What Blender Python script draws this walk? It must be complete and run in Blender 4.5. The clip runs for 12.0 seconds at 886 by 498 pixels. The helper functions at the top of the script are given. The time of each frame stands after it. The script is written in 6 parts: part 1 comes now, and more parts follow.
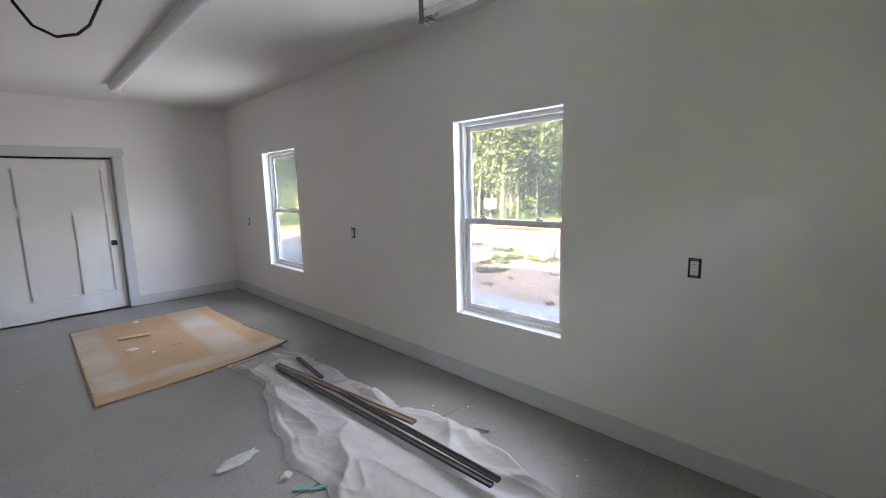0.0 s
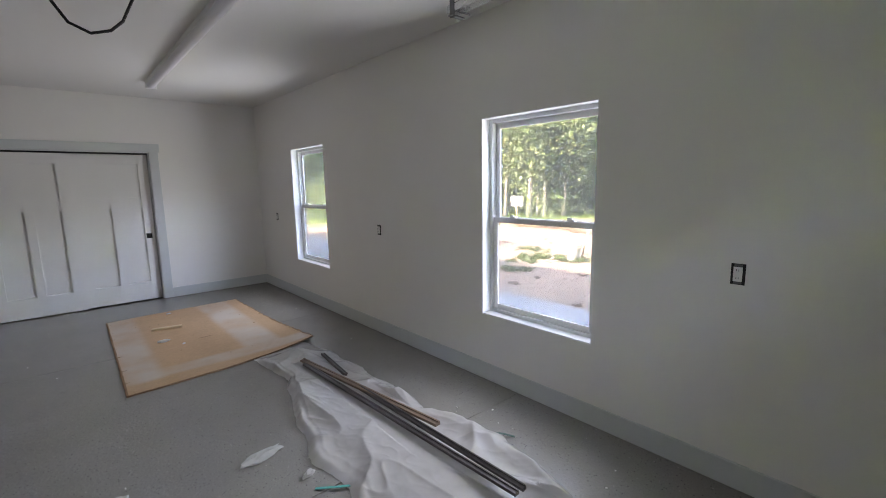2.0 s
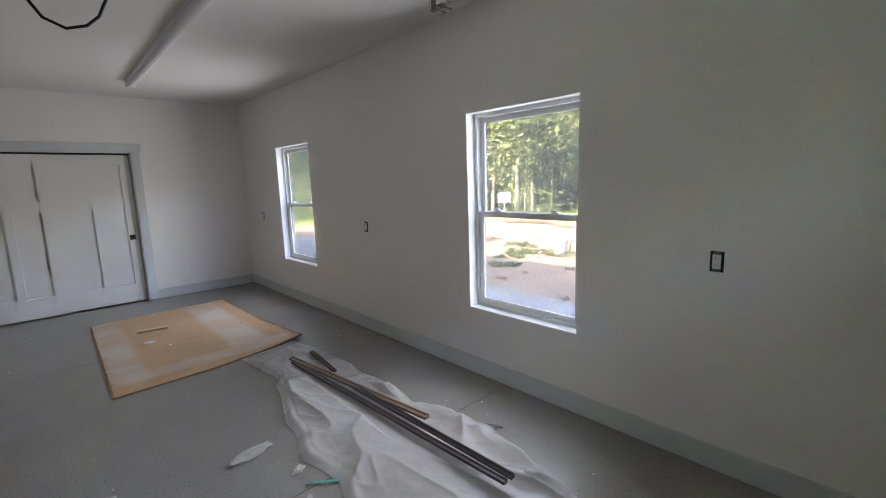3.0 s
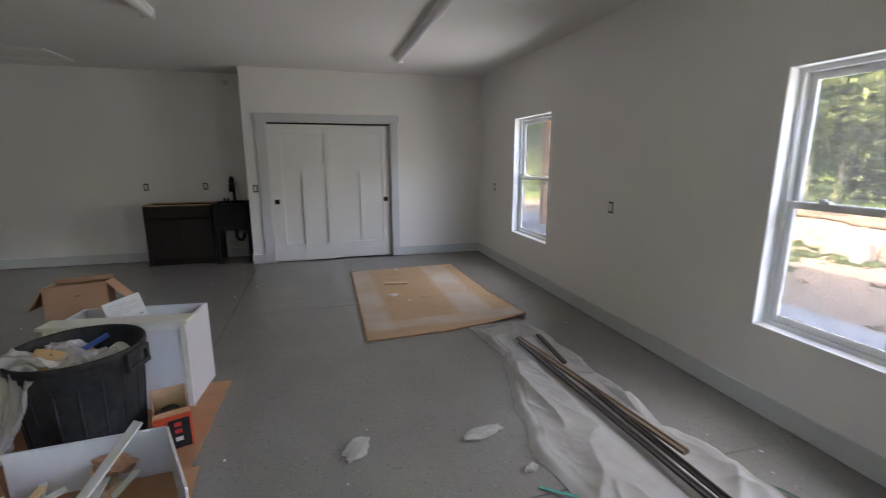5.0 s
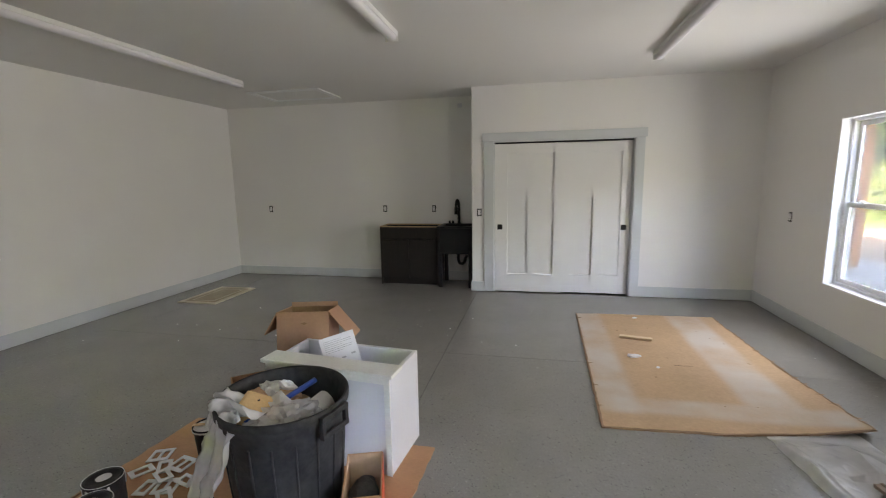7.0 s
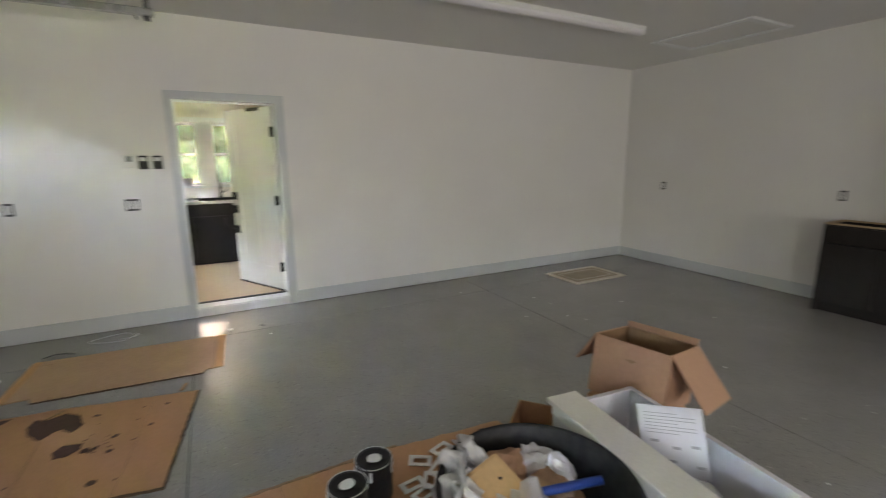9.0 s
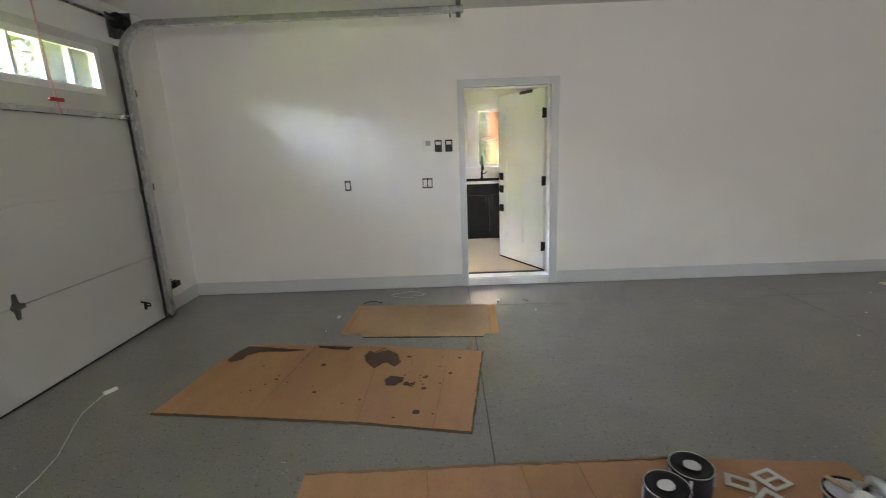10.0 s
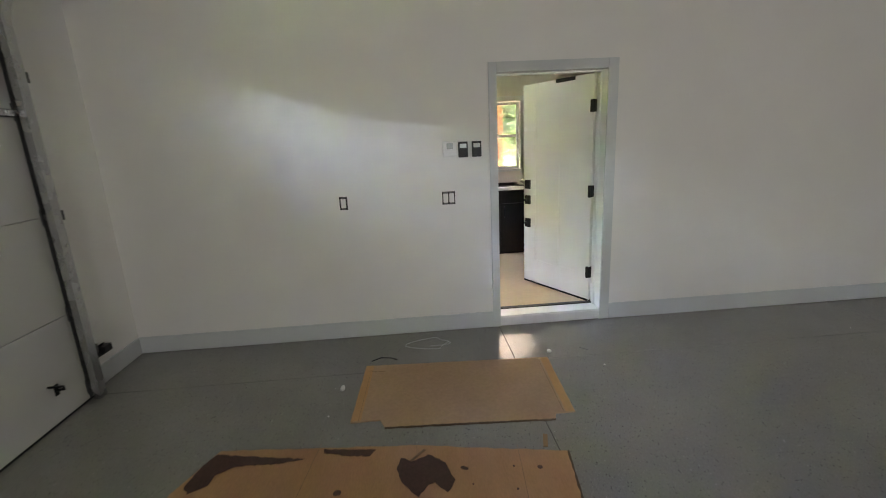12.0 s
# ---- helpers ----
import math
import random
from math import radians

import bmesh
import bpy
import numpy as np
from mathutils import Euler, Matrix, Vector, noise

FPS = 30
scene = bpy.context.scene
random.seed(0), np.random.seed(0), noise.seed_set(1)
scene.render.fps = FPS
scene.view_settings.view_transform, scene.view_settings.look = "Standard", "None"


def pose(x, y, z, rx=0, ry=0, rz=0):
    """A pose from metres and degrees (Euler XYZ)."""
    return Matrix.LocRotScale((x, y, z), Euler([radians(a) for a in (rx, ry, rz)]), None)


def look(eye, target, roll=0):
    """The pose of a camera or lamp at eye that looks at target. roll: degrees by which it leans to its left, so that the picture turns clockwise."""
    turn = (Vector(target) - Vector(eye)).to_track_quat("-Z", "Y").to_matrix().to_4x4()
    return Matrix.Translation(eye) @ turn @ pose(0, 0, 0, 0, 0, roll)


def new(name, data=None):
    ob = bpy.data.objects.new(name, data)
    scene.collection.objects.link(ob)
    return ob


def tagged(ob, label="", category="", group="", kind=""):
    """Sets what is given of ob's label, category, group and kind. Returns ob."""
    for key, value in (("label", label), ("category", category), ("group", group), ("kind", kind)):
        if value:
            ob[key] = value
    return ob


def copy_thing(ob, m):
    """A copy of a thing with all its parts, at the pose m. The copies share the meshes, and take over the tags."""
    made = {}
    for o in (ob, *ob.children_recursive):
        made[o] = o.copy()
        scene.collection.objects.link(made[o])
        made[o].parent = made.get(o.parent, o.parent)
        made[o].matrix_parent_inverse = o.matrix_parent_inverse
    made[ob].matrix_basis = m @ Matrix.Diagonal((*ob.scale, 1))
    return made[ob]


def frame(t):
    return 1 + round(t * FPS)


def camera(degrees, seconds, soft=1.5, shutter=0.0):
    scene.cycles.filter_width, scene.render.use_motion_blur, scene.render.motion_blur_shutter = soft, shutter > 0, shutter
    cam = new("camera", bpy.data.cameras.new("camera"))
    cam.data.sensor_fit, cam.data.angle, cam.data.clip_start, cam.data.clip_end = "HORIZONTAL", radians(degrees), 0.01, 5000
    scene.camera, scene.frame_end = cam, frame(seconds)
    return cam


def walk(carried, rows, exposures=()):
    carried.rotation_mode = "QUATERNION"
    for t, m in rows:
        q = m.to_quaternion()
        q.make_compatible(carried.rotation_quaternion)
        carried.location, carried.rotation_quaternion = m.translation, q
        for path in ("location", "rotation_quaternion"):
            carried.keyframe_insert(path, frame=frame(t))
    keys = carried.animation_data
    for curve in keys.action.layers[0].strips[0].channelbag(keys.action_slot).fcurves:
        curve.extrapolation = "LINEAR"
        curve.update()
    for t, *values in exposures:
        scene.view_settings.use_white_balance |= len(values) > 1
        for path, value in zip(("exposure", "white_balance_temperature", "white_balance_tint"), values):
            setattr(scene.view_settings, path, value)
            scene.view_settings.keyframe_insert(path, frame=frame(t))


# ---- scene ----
cam = camera(90.4, 12.0, soft=1.0, shutter=0.3)
PATH = [
    (0, (0.125, 0.067, 1.573), (1.502, 1.488, 1.283), -1.6),
    (0.5, (0.175, 0.128, 1.57), (1.535, 1.556, 1.238), -1.1),
    (1, (0.193, 0.142, 1.565), (1.534, 1.585, 1.219), -0.7),
    (1.5, (0.175, 0.134, 1.573), (1.483, 1.611, 1.247), -0.7),
    (2, (0.156, 0.119, 1.58), (1.449, 1.615, 1.279), -1.1),
    (2.5, (0.161, 0.099, 1.579), (1.476, 1.576, 1.283), -1.7),
    (2.7, (0.157, 0.091, 1.571), (1.489, 1.552, 1.269), -2.0),
    (4.3, (0.179, 0.158, 1.543), (1.18, 1.839, 1.126), -0.9),
    (4.5, (0.184, 0.228, 1.54), (1.052, 1.979, 1.117), -0.7),
    (5, (0.064, 0.513, 1.557), (0.589, 2.399, 1.148), -0.1),
    (5.5, (0.109, 0.75, 1.524), (0.277, 2.707, 1.149), -0.5),
    (6, (0.231, 0.967, 1.57), (0.099, 2.933, 1.227), -1.0),
    (6.5, (0.109, 1.149, 1.556), (-0.16, 3.105, 1.237), -1.0),
    (6.7, (0.035, 1.225, 1.579), (-0.288, 3.174, 1.264), -1.0),
    (8.3, (-0.239, 2.067, 1.564), (-1.394, 3.658, 1.197), -0.4),
    (8.5, (-0.293, 2.163, 1.558), (-1.61, 3.622, 1.188), -0.1),
    (8.6, (-0.315, 2.214, 1.557), (-1.702, 3.604, 1.18), 0.1),
    (9, (-0.34, 2.347, 1.533), (-2.073, 3.258, 1.127), -0.4),
    (9.5, (-0.41, 2.233, 1.512), (-2.344, 2.479, 1.066), -0.8),
    (10, (-0.499, 1.929, 1.5), (-2.447, 1.898, 1.048), -2.3),
    (10.5, (-0.741, 1.786, 1.512), (-2.687, 1.662, 1.064), -3.3),
    (11, (-1.011, 1.732, 1.529), (-2.953, 1.598, 1.069), -4.1),
    (11.5, (-1.284, 1.537, 1.548), (-3.227, 1.514, 1.074), -3.6),
    (12, (-1.619, 1.43, 1.585), (-3.557, 1.555, 1.107), -2.8),
]
LOOK = [(0.0, 8.25, 7400.0, 24.0), (2.7, 7.9, 7450.0, 24.0), (5.0, 7.85, 7850.0, 24.0), (5.9, 8.6, 8100.0, 22.0), (8.6, 8.58, 8350.0, 21.0), (10.0, 8.57, 8000.0, 23.0), (11.0, 8.33, 7950.0, 23.0), (12.0, 8.28, 8100.0, 21.0)]
walk(cam, [(t, look(eye, target, roll)) for t, eye, target, roll in PATH], LOOK)

# ---- daylight ----
SUN_FROM = Vector((-0.98, 0.18, 0.78)).normalized()
world = bpy.data.worlds.new("sky")
scene.world = world
world.use_nodes = True
sky = world.node_tree.nodes.new("ShaderNodeTexSky")
sky.sky_type = "NISHITA"
sky.sun_disc = False
sky.sun_elevation = math.asin(SUN_FROM.z)
sky.sun_rotation = math.atan2(SUN_FROM.x, SUN_FROM.y)
sky.dust_density = 2.0
world.node_tree.links.new(sky.outputs[0], world.node_tree.nodes["Background"].inputs[0])
world.node_tree.nodes["Background"].inputs[1].default_value = 0.15
sun_data = bpy.data.lights.new("sun", "SUN")
sun_data.energy, sun_data.angle, sun_data.color = 2.2, radians(0.6), (1.0, 0.95, 0.87)
sun = new("sun", sun_data)
sun.matrix_world = look(SUN_FROM * 60, (0, 0, 0))

# ---- plan, in metres ----
EAST, WEST, NORTH, ALCOVE, SOUTH, CEIL = 2.607, -5.13, 7.415, 8.05, -0.876, 2.78
CLOSET_X = -0.93
THICK = 0.17
DOOR_Y0, DOOR_Y1, DOOR_TOP = 2.12, 3.0, 2.07
GARAGE_DOORS = ((-4.47, -1.72), (-0.74, 1.99))
WINDOWS = ((1.533, 2.49, 0.537, 2.045), (5.12, 6.085, 0.537, 2.055))
HOUSE_FLOOR = 0.085
GROUND = -0.15


# lamps added outside both east windows: daylight thrown up by bright soil and slab
for k, (wy0, wy1, wz0, wz1) in enumerate(WINDOWS):
    bounce_data = bpy.data.lights.new("window_daylight", "AREA")
    bounce_data.shape, bounce_data.size, bounce_data.size_y = "RECTANGLE", wy1 - wy0 - 0.08, wz1 - wz0 - 0.2
    bounce_data.energy, bounce_data.color = (0.22, 0.17)[k], (0.79, 0.92, 1.0)
    bounce = new("window_daylight", bounce_data)
    at = Vector((EAST + 0.42, (wy0 + wy1) / 2, (wz0 + wz1) / 2 - 0.05))
    bounce.matrix_world = look(at, at + Vector((-1.0, 0.0, 0.04)))


# ---- materials ----
def material(name, colour, rough=0.5, metal=0.0, vary=0.08, scale=4.0, fine=60.0, bump=0.02, bump_scale=None, second=None, spec=0.5, per_piece=0.0, stretch=None):
    """A surface with a broad and a fine variation of its colour, uneven gloss and a fine relief."""
    m = bpy.data.materials.new(name)
    m.use_nodes = True
    nt = m.node_tree
    b = nt.nodes["Principled BSDF"]
    b.inputs["Metallic"].default_value = metal
    b.inputs["Specular IOR Level"].default_value = spec
    co = nt.nodes.new("ShaderNodeTexCoord")
    src = co.outputs["Object"]
    if stretch:
        mp = nt.nodes.new("ShaderNodeMapping")
        mp.inputs["Scale"].default_value = stretch
        nt.links.new(src, mp.inputs[0])
        src = mp.outputs[0]
    n1 = nt.nodes.new("ShaderNodeTexNoise")
    n1.inputs["Scale"].default_value, n1.inputs["Detail"].default_value = scale, 5.0
    n2 = nt.nodes.new("ShaderNodeTexNoise")
    n2.inputs["Scale"].default_value, n2.inputs["Detail"].default_value = fine, 3.0
    for n in (n1, n2):
        nt.links.new(src, n.inputs["Vector"])
    add = nt.nodes.new("ShaderNodeMath")
    add.operation = "MULTIPLY_ADD"
    nt.links.new(n2.outputs["Fac"], add.inputs[0])
    add.inputs[1].default_value = 0.5
    half = nt.nodes.new("ShaderNodeMath")
    half.operation = "MULTIPLY"
    half.inputs[1].default_value = 0.5
    nt.links.new(n1.outputs["Fac"], half.inputs[0])
    nt.links.new(half.outputs[0], add.inputs[2])
    ramp = nt.nodes.new("ShaderNodeValToRGB")
    ramp.color_ramp.elements[0].position, ramp.color_ramp.elements[1].position = 0.32, 0.68
    lo = second or tuple(c * (1 - vary) for c in colour)
    hi = colour if second else tuple(min(1.0, c * (1 + vary)) for c in colour)
    ramp.color_ramp.elements[0].color, ramp.color_ramp.elements[1].color = (*lo, 1), (*hi, 1)
    nt.links.new(add.outputs[0], ramp.inputs[0])
    out = ramp.outputs[0]
    if per_piece:
        info = nt.nodes.new("ShaderNodeObjectInfo")
        hsv = nt.nodes.new("ShaderNodeHueSaturation")
        rng = nt.nodes.new("ShaderNodeMapRange")
        rng.inputs["To Min"].default_value, rng.inputs["To Max"].default_value = 1 - per_piece, 1 + per_piece
        nt.links.new(info.outputs["Random"], rng.inputs["Value"])
        nt.links.new(rng.outputs[0], hsv.inputs["Value"])
        nt.links.new(out, hsv.inputs["Color"])
        out = hsv.outputs[0]
    nt.links.new(out, b.inputs["Base Color"])
    rr = nt.nodes.new("ShaderNodeMapRange")
    rr.inputs["To Min"].default_value, rr.inputs["To Max"].default_value = max(0.02, rough - 0.08), min(1.0, rough + 0.08)
    nt.links.new(n1.outputs["Fac"], rr.inputs["Value"])
    nt.links.new(rr.outputs[0], b.inputs["Roughness"])
    if bump:
        n3 = nt.nodes.new("ShaderNodeTexNoise")
        n3.inputs["Scale"].default_value, n3.inputs["Detail"].default_value = bump_scale or fine, 4.0
        nt.links.new(src, n3.inputs["Vector"])
        bp = nt.nodes.new("ShaderNodeBump")
        bp.inputs["Strength"].default_value, bp.inputs["Distance"].default_value = min(1.0, bump * 20), 0.004
        nt.links.new(n3.outputs["Fac"], bp.inputs["Height"])
        nt.links.new(bp.outputs[0], b.inputs["Normal"])
    return m


def tint_patch(m, colour, x0, x1, y0, y1, soft=0.05, strength=0.8, wobble=0.06):
    """Lays a soft-edged rectangular stain of another colour over a material, in the object's own metres."""
    nt = m.node_tree
    b = nt.nodes["Principled BSDF"]
    old = b.inputs["Base Color"].links[0].from_socket
    co = nt.nodes.new("ShaderNodeTexCoord")
    nz = nt.nodes.new("ShaderNodeTexNoise")
    nz.inputs["Scale"].default_value, nz.inputs["Detail"].default_value = 2.2, 9.0
    nt.links.new(co.outputs["Object"], nz.inputs["Vector"])
    mixv = nt.nodes.new("ShaderNodeVectorMath")
    mixv.operation = "MULTIPLY_ADD"
    nt.links.new(nz.outputs["Color"], mixv.inputs[0])
    mixv.inputs[1].default_value = (wobble * 2,) * 3
    nt.links.new(co.outputs["Object"], mixv.inputs[2])
    sep = nt.nodes.new("ShaderNodeSeparateXYZ")
    nt.links.new(mixv.outputs[0], sep.inputs[0])
    last = None
    for axis, a, c in (("X", x0, x1), ("Y", y0, y1)):
        for edge, sign in ((a, 1), (c, -1)):
            r = nt.nodes.new("ShaderNodeMapRange")
            r.interpolation_type = "SMOOTHSTEP"
            r.inputs["From Min"].default_value = edge + wobble - sign * soft
            r.inputs["From Max"].default_value = edge + wobble + sign * soft
            nt.links.new(sep.outputs[axis], r.inputs["Value"])
            if last:
                mu = nt.nodes.new("ShaderNodeMath")
                mu.operation = "MULTIPLY"
                nt.links.new(last, mu.inputs[0])
                nt.links.new(r.outputs[0], mu.inputs[1])
                last = mu.outputs[0]
            else:
                last = r.outputs[0]
    fac = nt.nodes.new("ShaderNodeMath")
    fac.operation = "MULTIPLY"
    fac.inputs[1].default_value = strength
    nt.links.new(last, fac.inputs[0])
    grain = nt.nodes.new("ShaderNodeMapRange")
    grain.inputs["From Min"].default_value, grain.inputs["From Max"].default_value = 0.22, 0.62
    nt.links.new(nz.outputs["Fac"], grain.inputs["Value"])
    f2 = nt.nodes.new("ShaderNodeMath")
    f2.operation = "MULTIPLY"
    nt.links.new(fac.outputs[0], f2.inputs[0])
    nt.links.new(grain.outputs[0], f2.inputs[1])
    mix = nt.nodes.new("ShaderNodeMixRGB")
    mix.inputs[2].default_value = (*colour, 1)
    nt.links.new(f2.outputs[0], mix.inputs[0])
    nt.links.new(old, mix.inputs[1])
    nt.links.new(mix.outputs[0], b.inputs["Base Color"])


def flake_floor(name):
    """Grey epoxy-coated concrete with scattered dark and light flakes and a satin, slightly pitted gloss."""
    m = bpy.data.materials.new(name)
    m.use_nodes = True
    nt = m.node_tree
    b = nt.nodes["Principled BSDF"]
    b.inputs["Specular IOR Level"].default_value = 0.6
    co = nt.nodes.new("ShaderNodeTexCoord")
    cloud = nt.nodes.new("ShaderNodeTexNoise")
    cloud.inputs["Scale"].default_value, cloud.inputs["Detail"].default_value = 2.3, 8.0
    nt.links.new(co.outputs["Object"], cloud.inputs["Vector"])
    mixc = nt.nodes.new("ShaderNodeMixRGB")
    mixc.inputs[1].default_value, mixc.inputs[2].default_value = (0.235, 0.226, 0.216, 1), (0.31, 0.30, 0.287, 1)
    nt.links.new(cloud.outputs["Fac"], mixc.inputs[0])
    old = mixc.outputs[0]
    pits = nt.nodes.new("ShaderNodeTexNoise")
    pits.inputs["Scale"].default_value, pits.inputs["Detail"].default_value = 55.0, 5.0
    nt.links.new(co.outputs["Object"], pits.inputs["Vector"])
    rr = nt.nodes.new("ShaderNodeMapRange")
    rr.inputs["To Min"].default_value, rr.inputs["To Max"].default_value = 0.10, 0.28
    nt.links.new(pits.outputs["Fac"], rr.inputs["Value"])
    nt.links.new(rr.outputs[0], b.inputs["Roughness"])
    bp = nt.nodes.new("ShaderNodeBump")
    bp.inputs["Strength"].default_value, bp.inputs["Distance"].default_value = 0.55, 0.004
    nt.links.new(pits.outputs["Fac"], bp.inputs["Height"])
    nt.links.new(bp.outputs[0], b.inputs["Normal"])
    for scale, limit, colour in ((170.0, 0.22, (0.175, 0.17, 0.165)), (185.0, 0.18, (0.39, 0.38, 0.365)), (96.0, 0.07, (0.085, 0.082, 0.079)), (90.0, 0.008, (0.52, 0.51, 0.49))):
        v = nt.nodes.new("ShaderNodeTexVoronoi")
        v.inputs["Scale"].default_value = scale
        nt.links.new(co.outputs["Object"], v.inputs["Vector"])
        sep = nt.nodes.new("ShaderNodeSeparateColor")
        nt.links.new(v.outputs["Color"], sep.inputs[0])
        near = nt.nodes.new("ShaderNodeMath")
        near.operation = "LESS_THAN"
        near.inputs[1].default_value = 0.32
        nt.links.new(v.outputs["Distance"], near.inputs[0])
        few = nt.nodes.new("ShaderNodeMath")
        few.operation = "LESS_THAN"
        few.inputs[1].default_value = limit
        nt.links.new(sep.outputs[0], few.inputs[0])
        both = nt.nodes.new("ShaderNodeMath")
        both.operation = "MULTIPLY"
        nt.links.new(near.outputs[0], both.inputs[0])
        nt.links.new(few.outputs[0], both.inputs[1])
        mix = nt.nodes.new("ShaderNodeMixRGB")
        mix.inputs[2].default_value = (*colour, 1)
        nt.links.new(both.outputs[0], mix.inputs[0])
        nt.links.new(old, mix.inputs[1])
        old = mix.outputs[0]
    nt.links.new(old, b.inputs["Base Color"])
    return m


def glass(name, tint=0.8, gloss=0.02):
    m = bpy.data.materials.new(name)
    m.use_nodes = True
    nt = m.node_tree
    nt.nodes.remove(nt.nodes["Principled BSDF"])
    tr = nt.nodes.new("ShaderNodeBsdfTransparent")
    tr.inputs[0].default_value = (tint, tint, tint * 0.98, 1)
    gl = nt.nodes.new("ShaderNodeBsdfGlossy")
    gl.inputs["Roughness"].default_value = gloss
    fr = nt.nodes.new("ShaderNodeFresnel")
    fr.inputs["IOR"].default_value = 1.3
    weak = nt.nodes.new("ShaderNodeMath")
    weak.operation = "MULTIPLY"
    weak.inputs[1].default_value = 0.12 if tint < 0.5 else 1.0
    nt.links.new(fr.outputs[0], weak.inputs[0])
    mix = nt.nodes.new("ShaderNodeMixShader")
    nt.links.new(weak.outputs[0], mix.inputs[0])
    nt.links.new(tr.outputs[0], mix.inputs[1])
    nt.links.new(gl.outputs[0], mix.inputs[2])
    # a thin translucent veil adds dust and glare haze over the view
    haze = nt.nodes.new("ShaderNodeBsdfTranslucent")
    haze.inputs[0].default_value = (0.8, 0.79, 0.77, 1)
    veil = nt.nodes.new("ShaderNodeMixShader")
    veil.inputs[0].default_value = 0.008
    nt.links.new(mix.outputs[0], veil.inputs[1])
    nt.links.new(haze.outputs[0], veil.inputs[2])
    nt.links.new(veil.outputs[0], nt.nodes["Material Output"].inputs[0])
    return m


def film_plastic(name, colour, clear=0.3, rough=0.22):
    """Milky polythene: part see-through, part glowing through from behind, with a wet-looking gloss."""
    m = bpy.data.materials.new(name)
    m.use_nodes = True
    nt = m.node_tree
    b = nt.nodes["Principled BSDF"]
    b.inputs["Base Color"].default_value = (*colour, 1)
    b.inputs["Roughness"].default_value = rough
    b.inputs["Coat Weight"].default_value, b.inputs["Coat Roughness"].default_value = 0.6, 0.04
    nz = nt.nodes.new("ShaderNodeTexNoise")
    nz.inputs["Scale"].default_value, nz.inputs["Detail"].default_value = 11.0, 7.0
    co = nt.nodes.new("ShaderNodeTexCoord")
    nt.links.new(co.outputs["Object"], nz.inputs["Vector"])
    bp = nt.nodes.new("ShaderNodeBump")
    bp.inputs["Strength"].default_value, bp.inputs["Distance"].default_value = 0.4, 0.006
    nt.links.new(nz.outputs["Fac"], bp.inputs["Height"])
    nt.links.new(bp.outputs[0], b.inputs["Normal"])
    tl = nt.nodes.new("ShaderNodeBsdfTranslucent")
    tl.inputs[0].default_value = (*colour, 1)
    tr = nt.nodes.new("ShaderNodeBsdfTransparent")
    m1 = nt.nodes.new("ShaderNodeMixShader")
    m1.inputs[0].default_value = 0.35
    m2 = nt.nodes.new("ShaderNodeMixShader")
    rg = nt.nodes.new("ShaderNodeMapRange")
    rg.inputs["To Min"].default_value, rg.inputs["To Max"].default_value = clear * 0.5, clear * 1.5
    nt.links.new(nz.outputs["Fac"], rg.inputs["Value"])
    nt.links.new(rg.outputs[0], m2.inputs[0])
    nt.links.new(b.outputs[0], m1.inputs[1])
    nt.links.new(tl.outputs[0], m1.inputs[2])
    nt.links.new(m1.outputs[0], m2.inputs[1])
    nt.links.new(tr.outputs[0], m2.inputs[2])
    nt.links.new(m2.outputs[0], nt.nodes["Material Output"].inputs[0])
    return m


def leaf_stuff(name, colour):
    m = bpy.data.materials.new(name)
    m.use_nodes = True
    nt = m.node_tree
    b = nt.nodes["Principled BSDF"]
    b.inputs["Roughness"].default_value = 0.55
    geo = nt.nodes.new("ShaderNodeNewGeometry")
    ramp = nt.nodes.new("ShaderNodeValToRGB")
    ramp.color_ramp.elements[0].color = (*(c * 0.6 for c in colour), 1)
    ramp.color_ramp.elements[1].color = (*(c * 1.35 for c in colour), 1)
    nt.links.new(geo.outputs["Random Per Island"], ramp.inputs[0])
    nt.links.new(ramp.outputs[0], b.inputs["Base Color"])
    tl = nt.nodes.new("ShaderNodeBsdfTranslucent")
    nt.links.new(ramp.outputs[0], tl.inputs[0])
    mix = nt.nodes.new("ShaderNodeMixShader")
    mix.inputs[0].default_value = 0.4
    nt.links.new(b.outputs[0], mix.inputs[1])
    nt.links.new(tl.outputs[0], mix.inputs[2])
    nt.links.new(mix.outputs[0], nt.nodes["Material Output"].inputs[0])
    return m


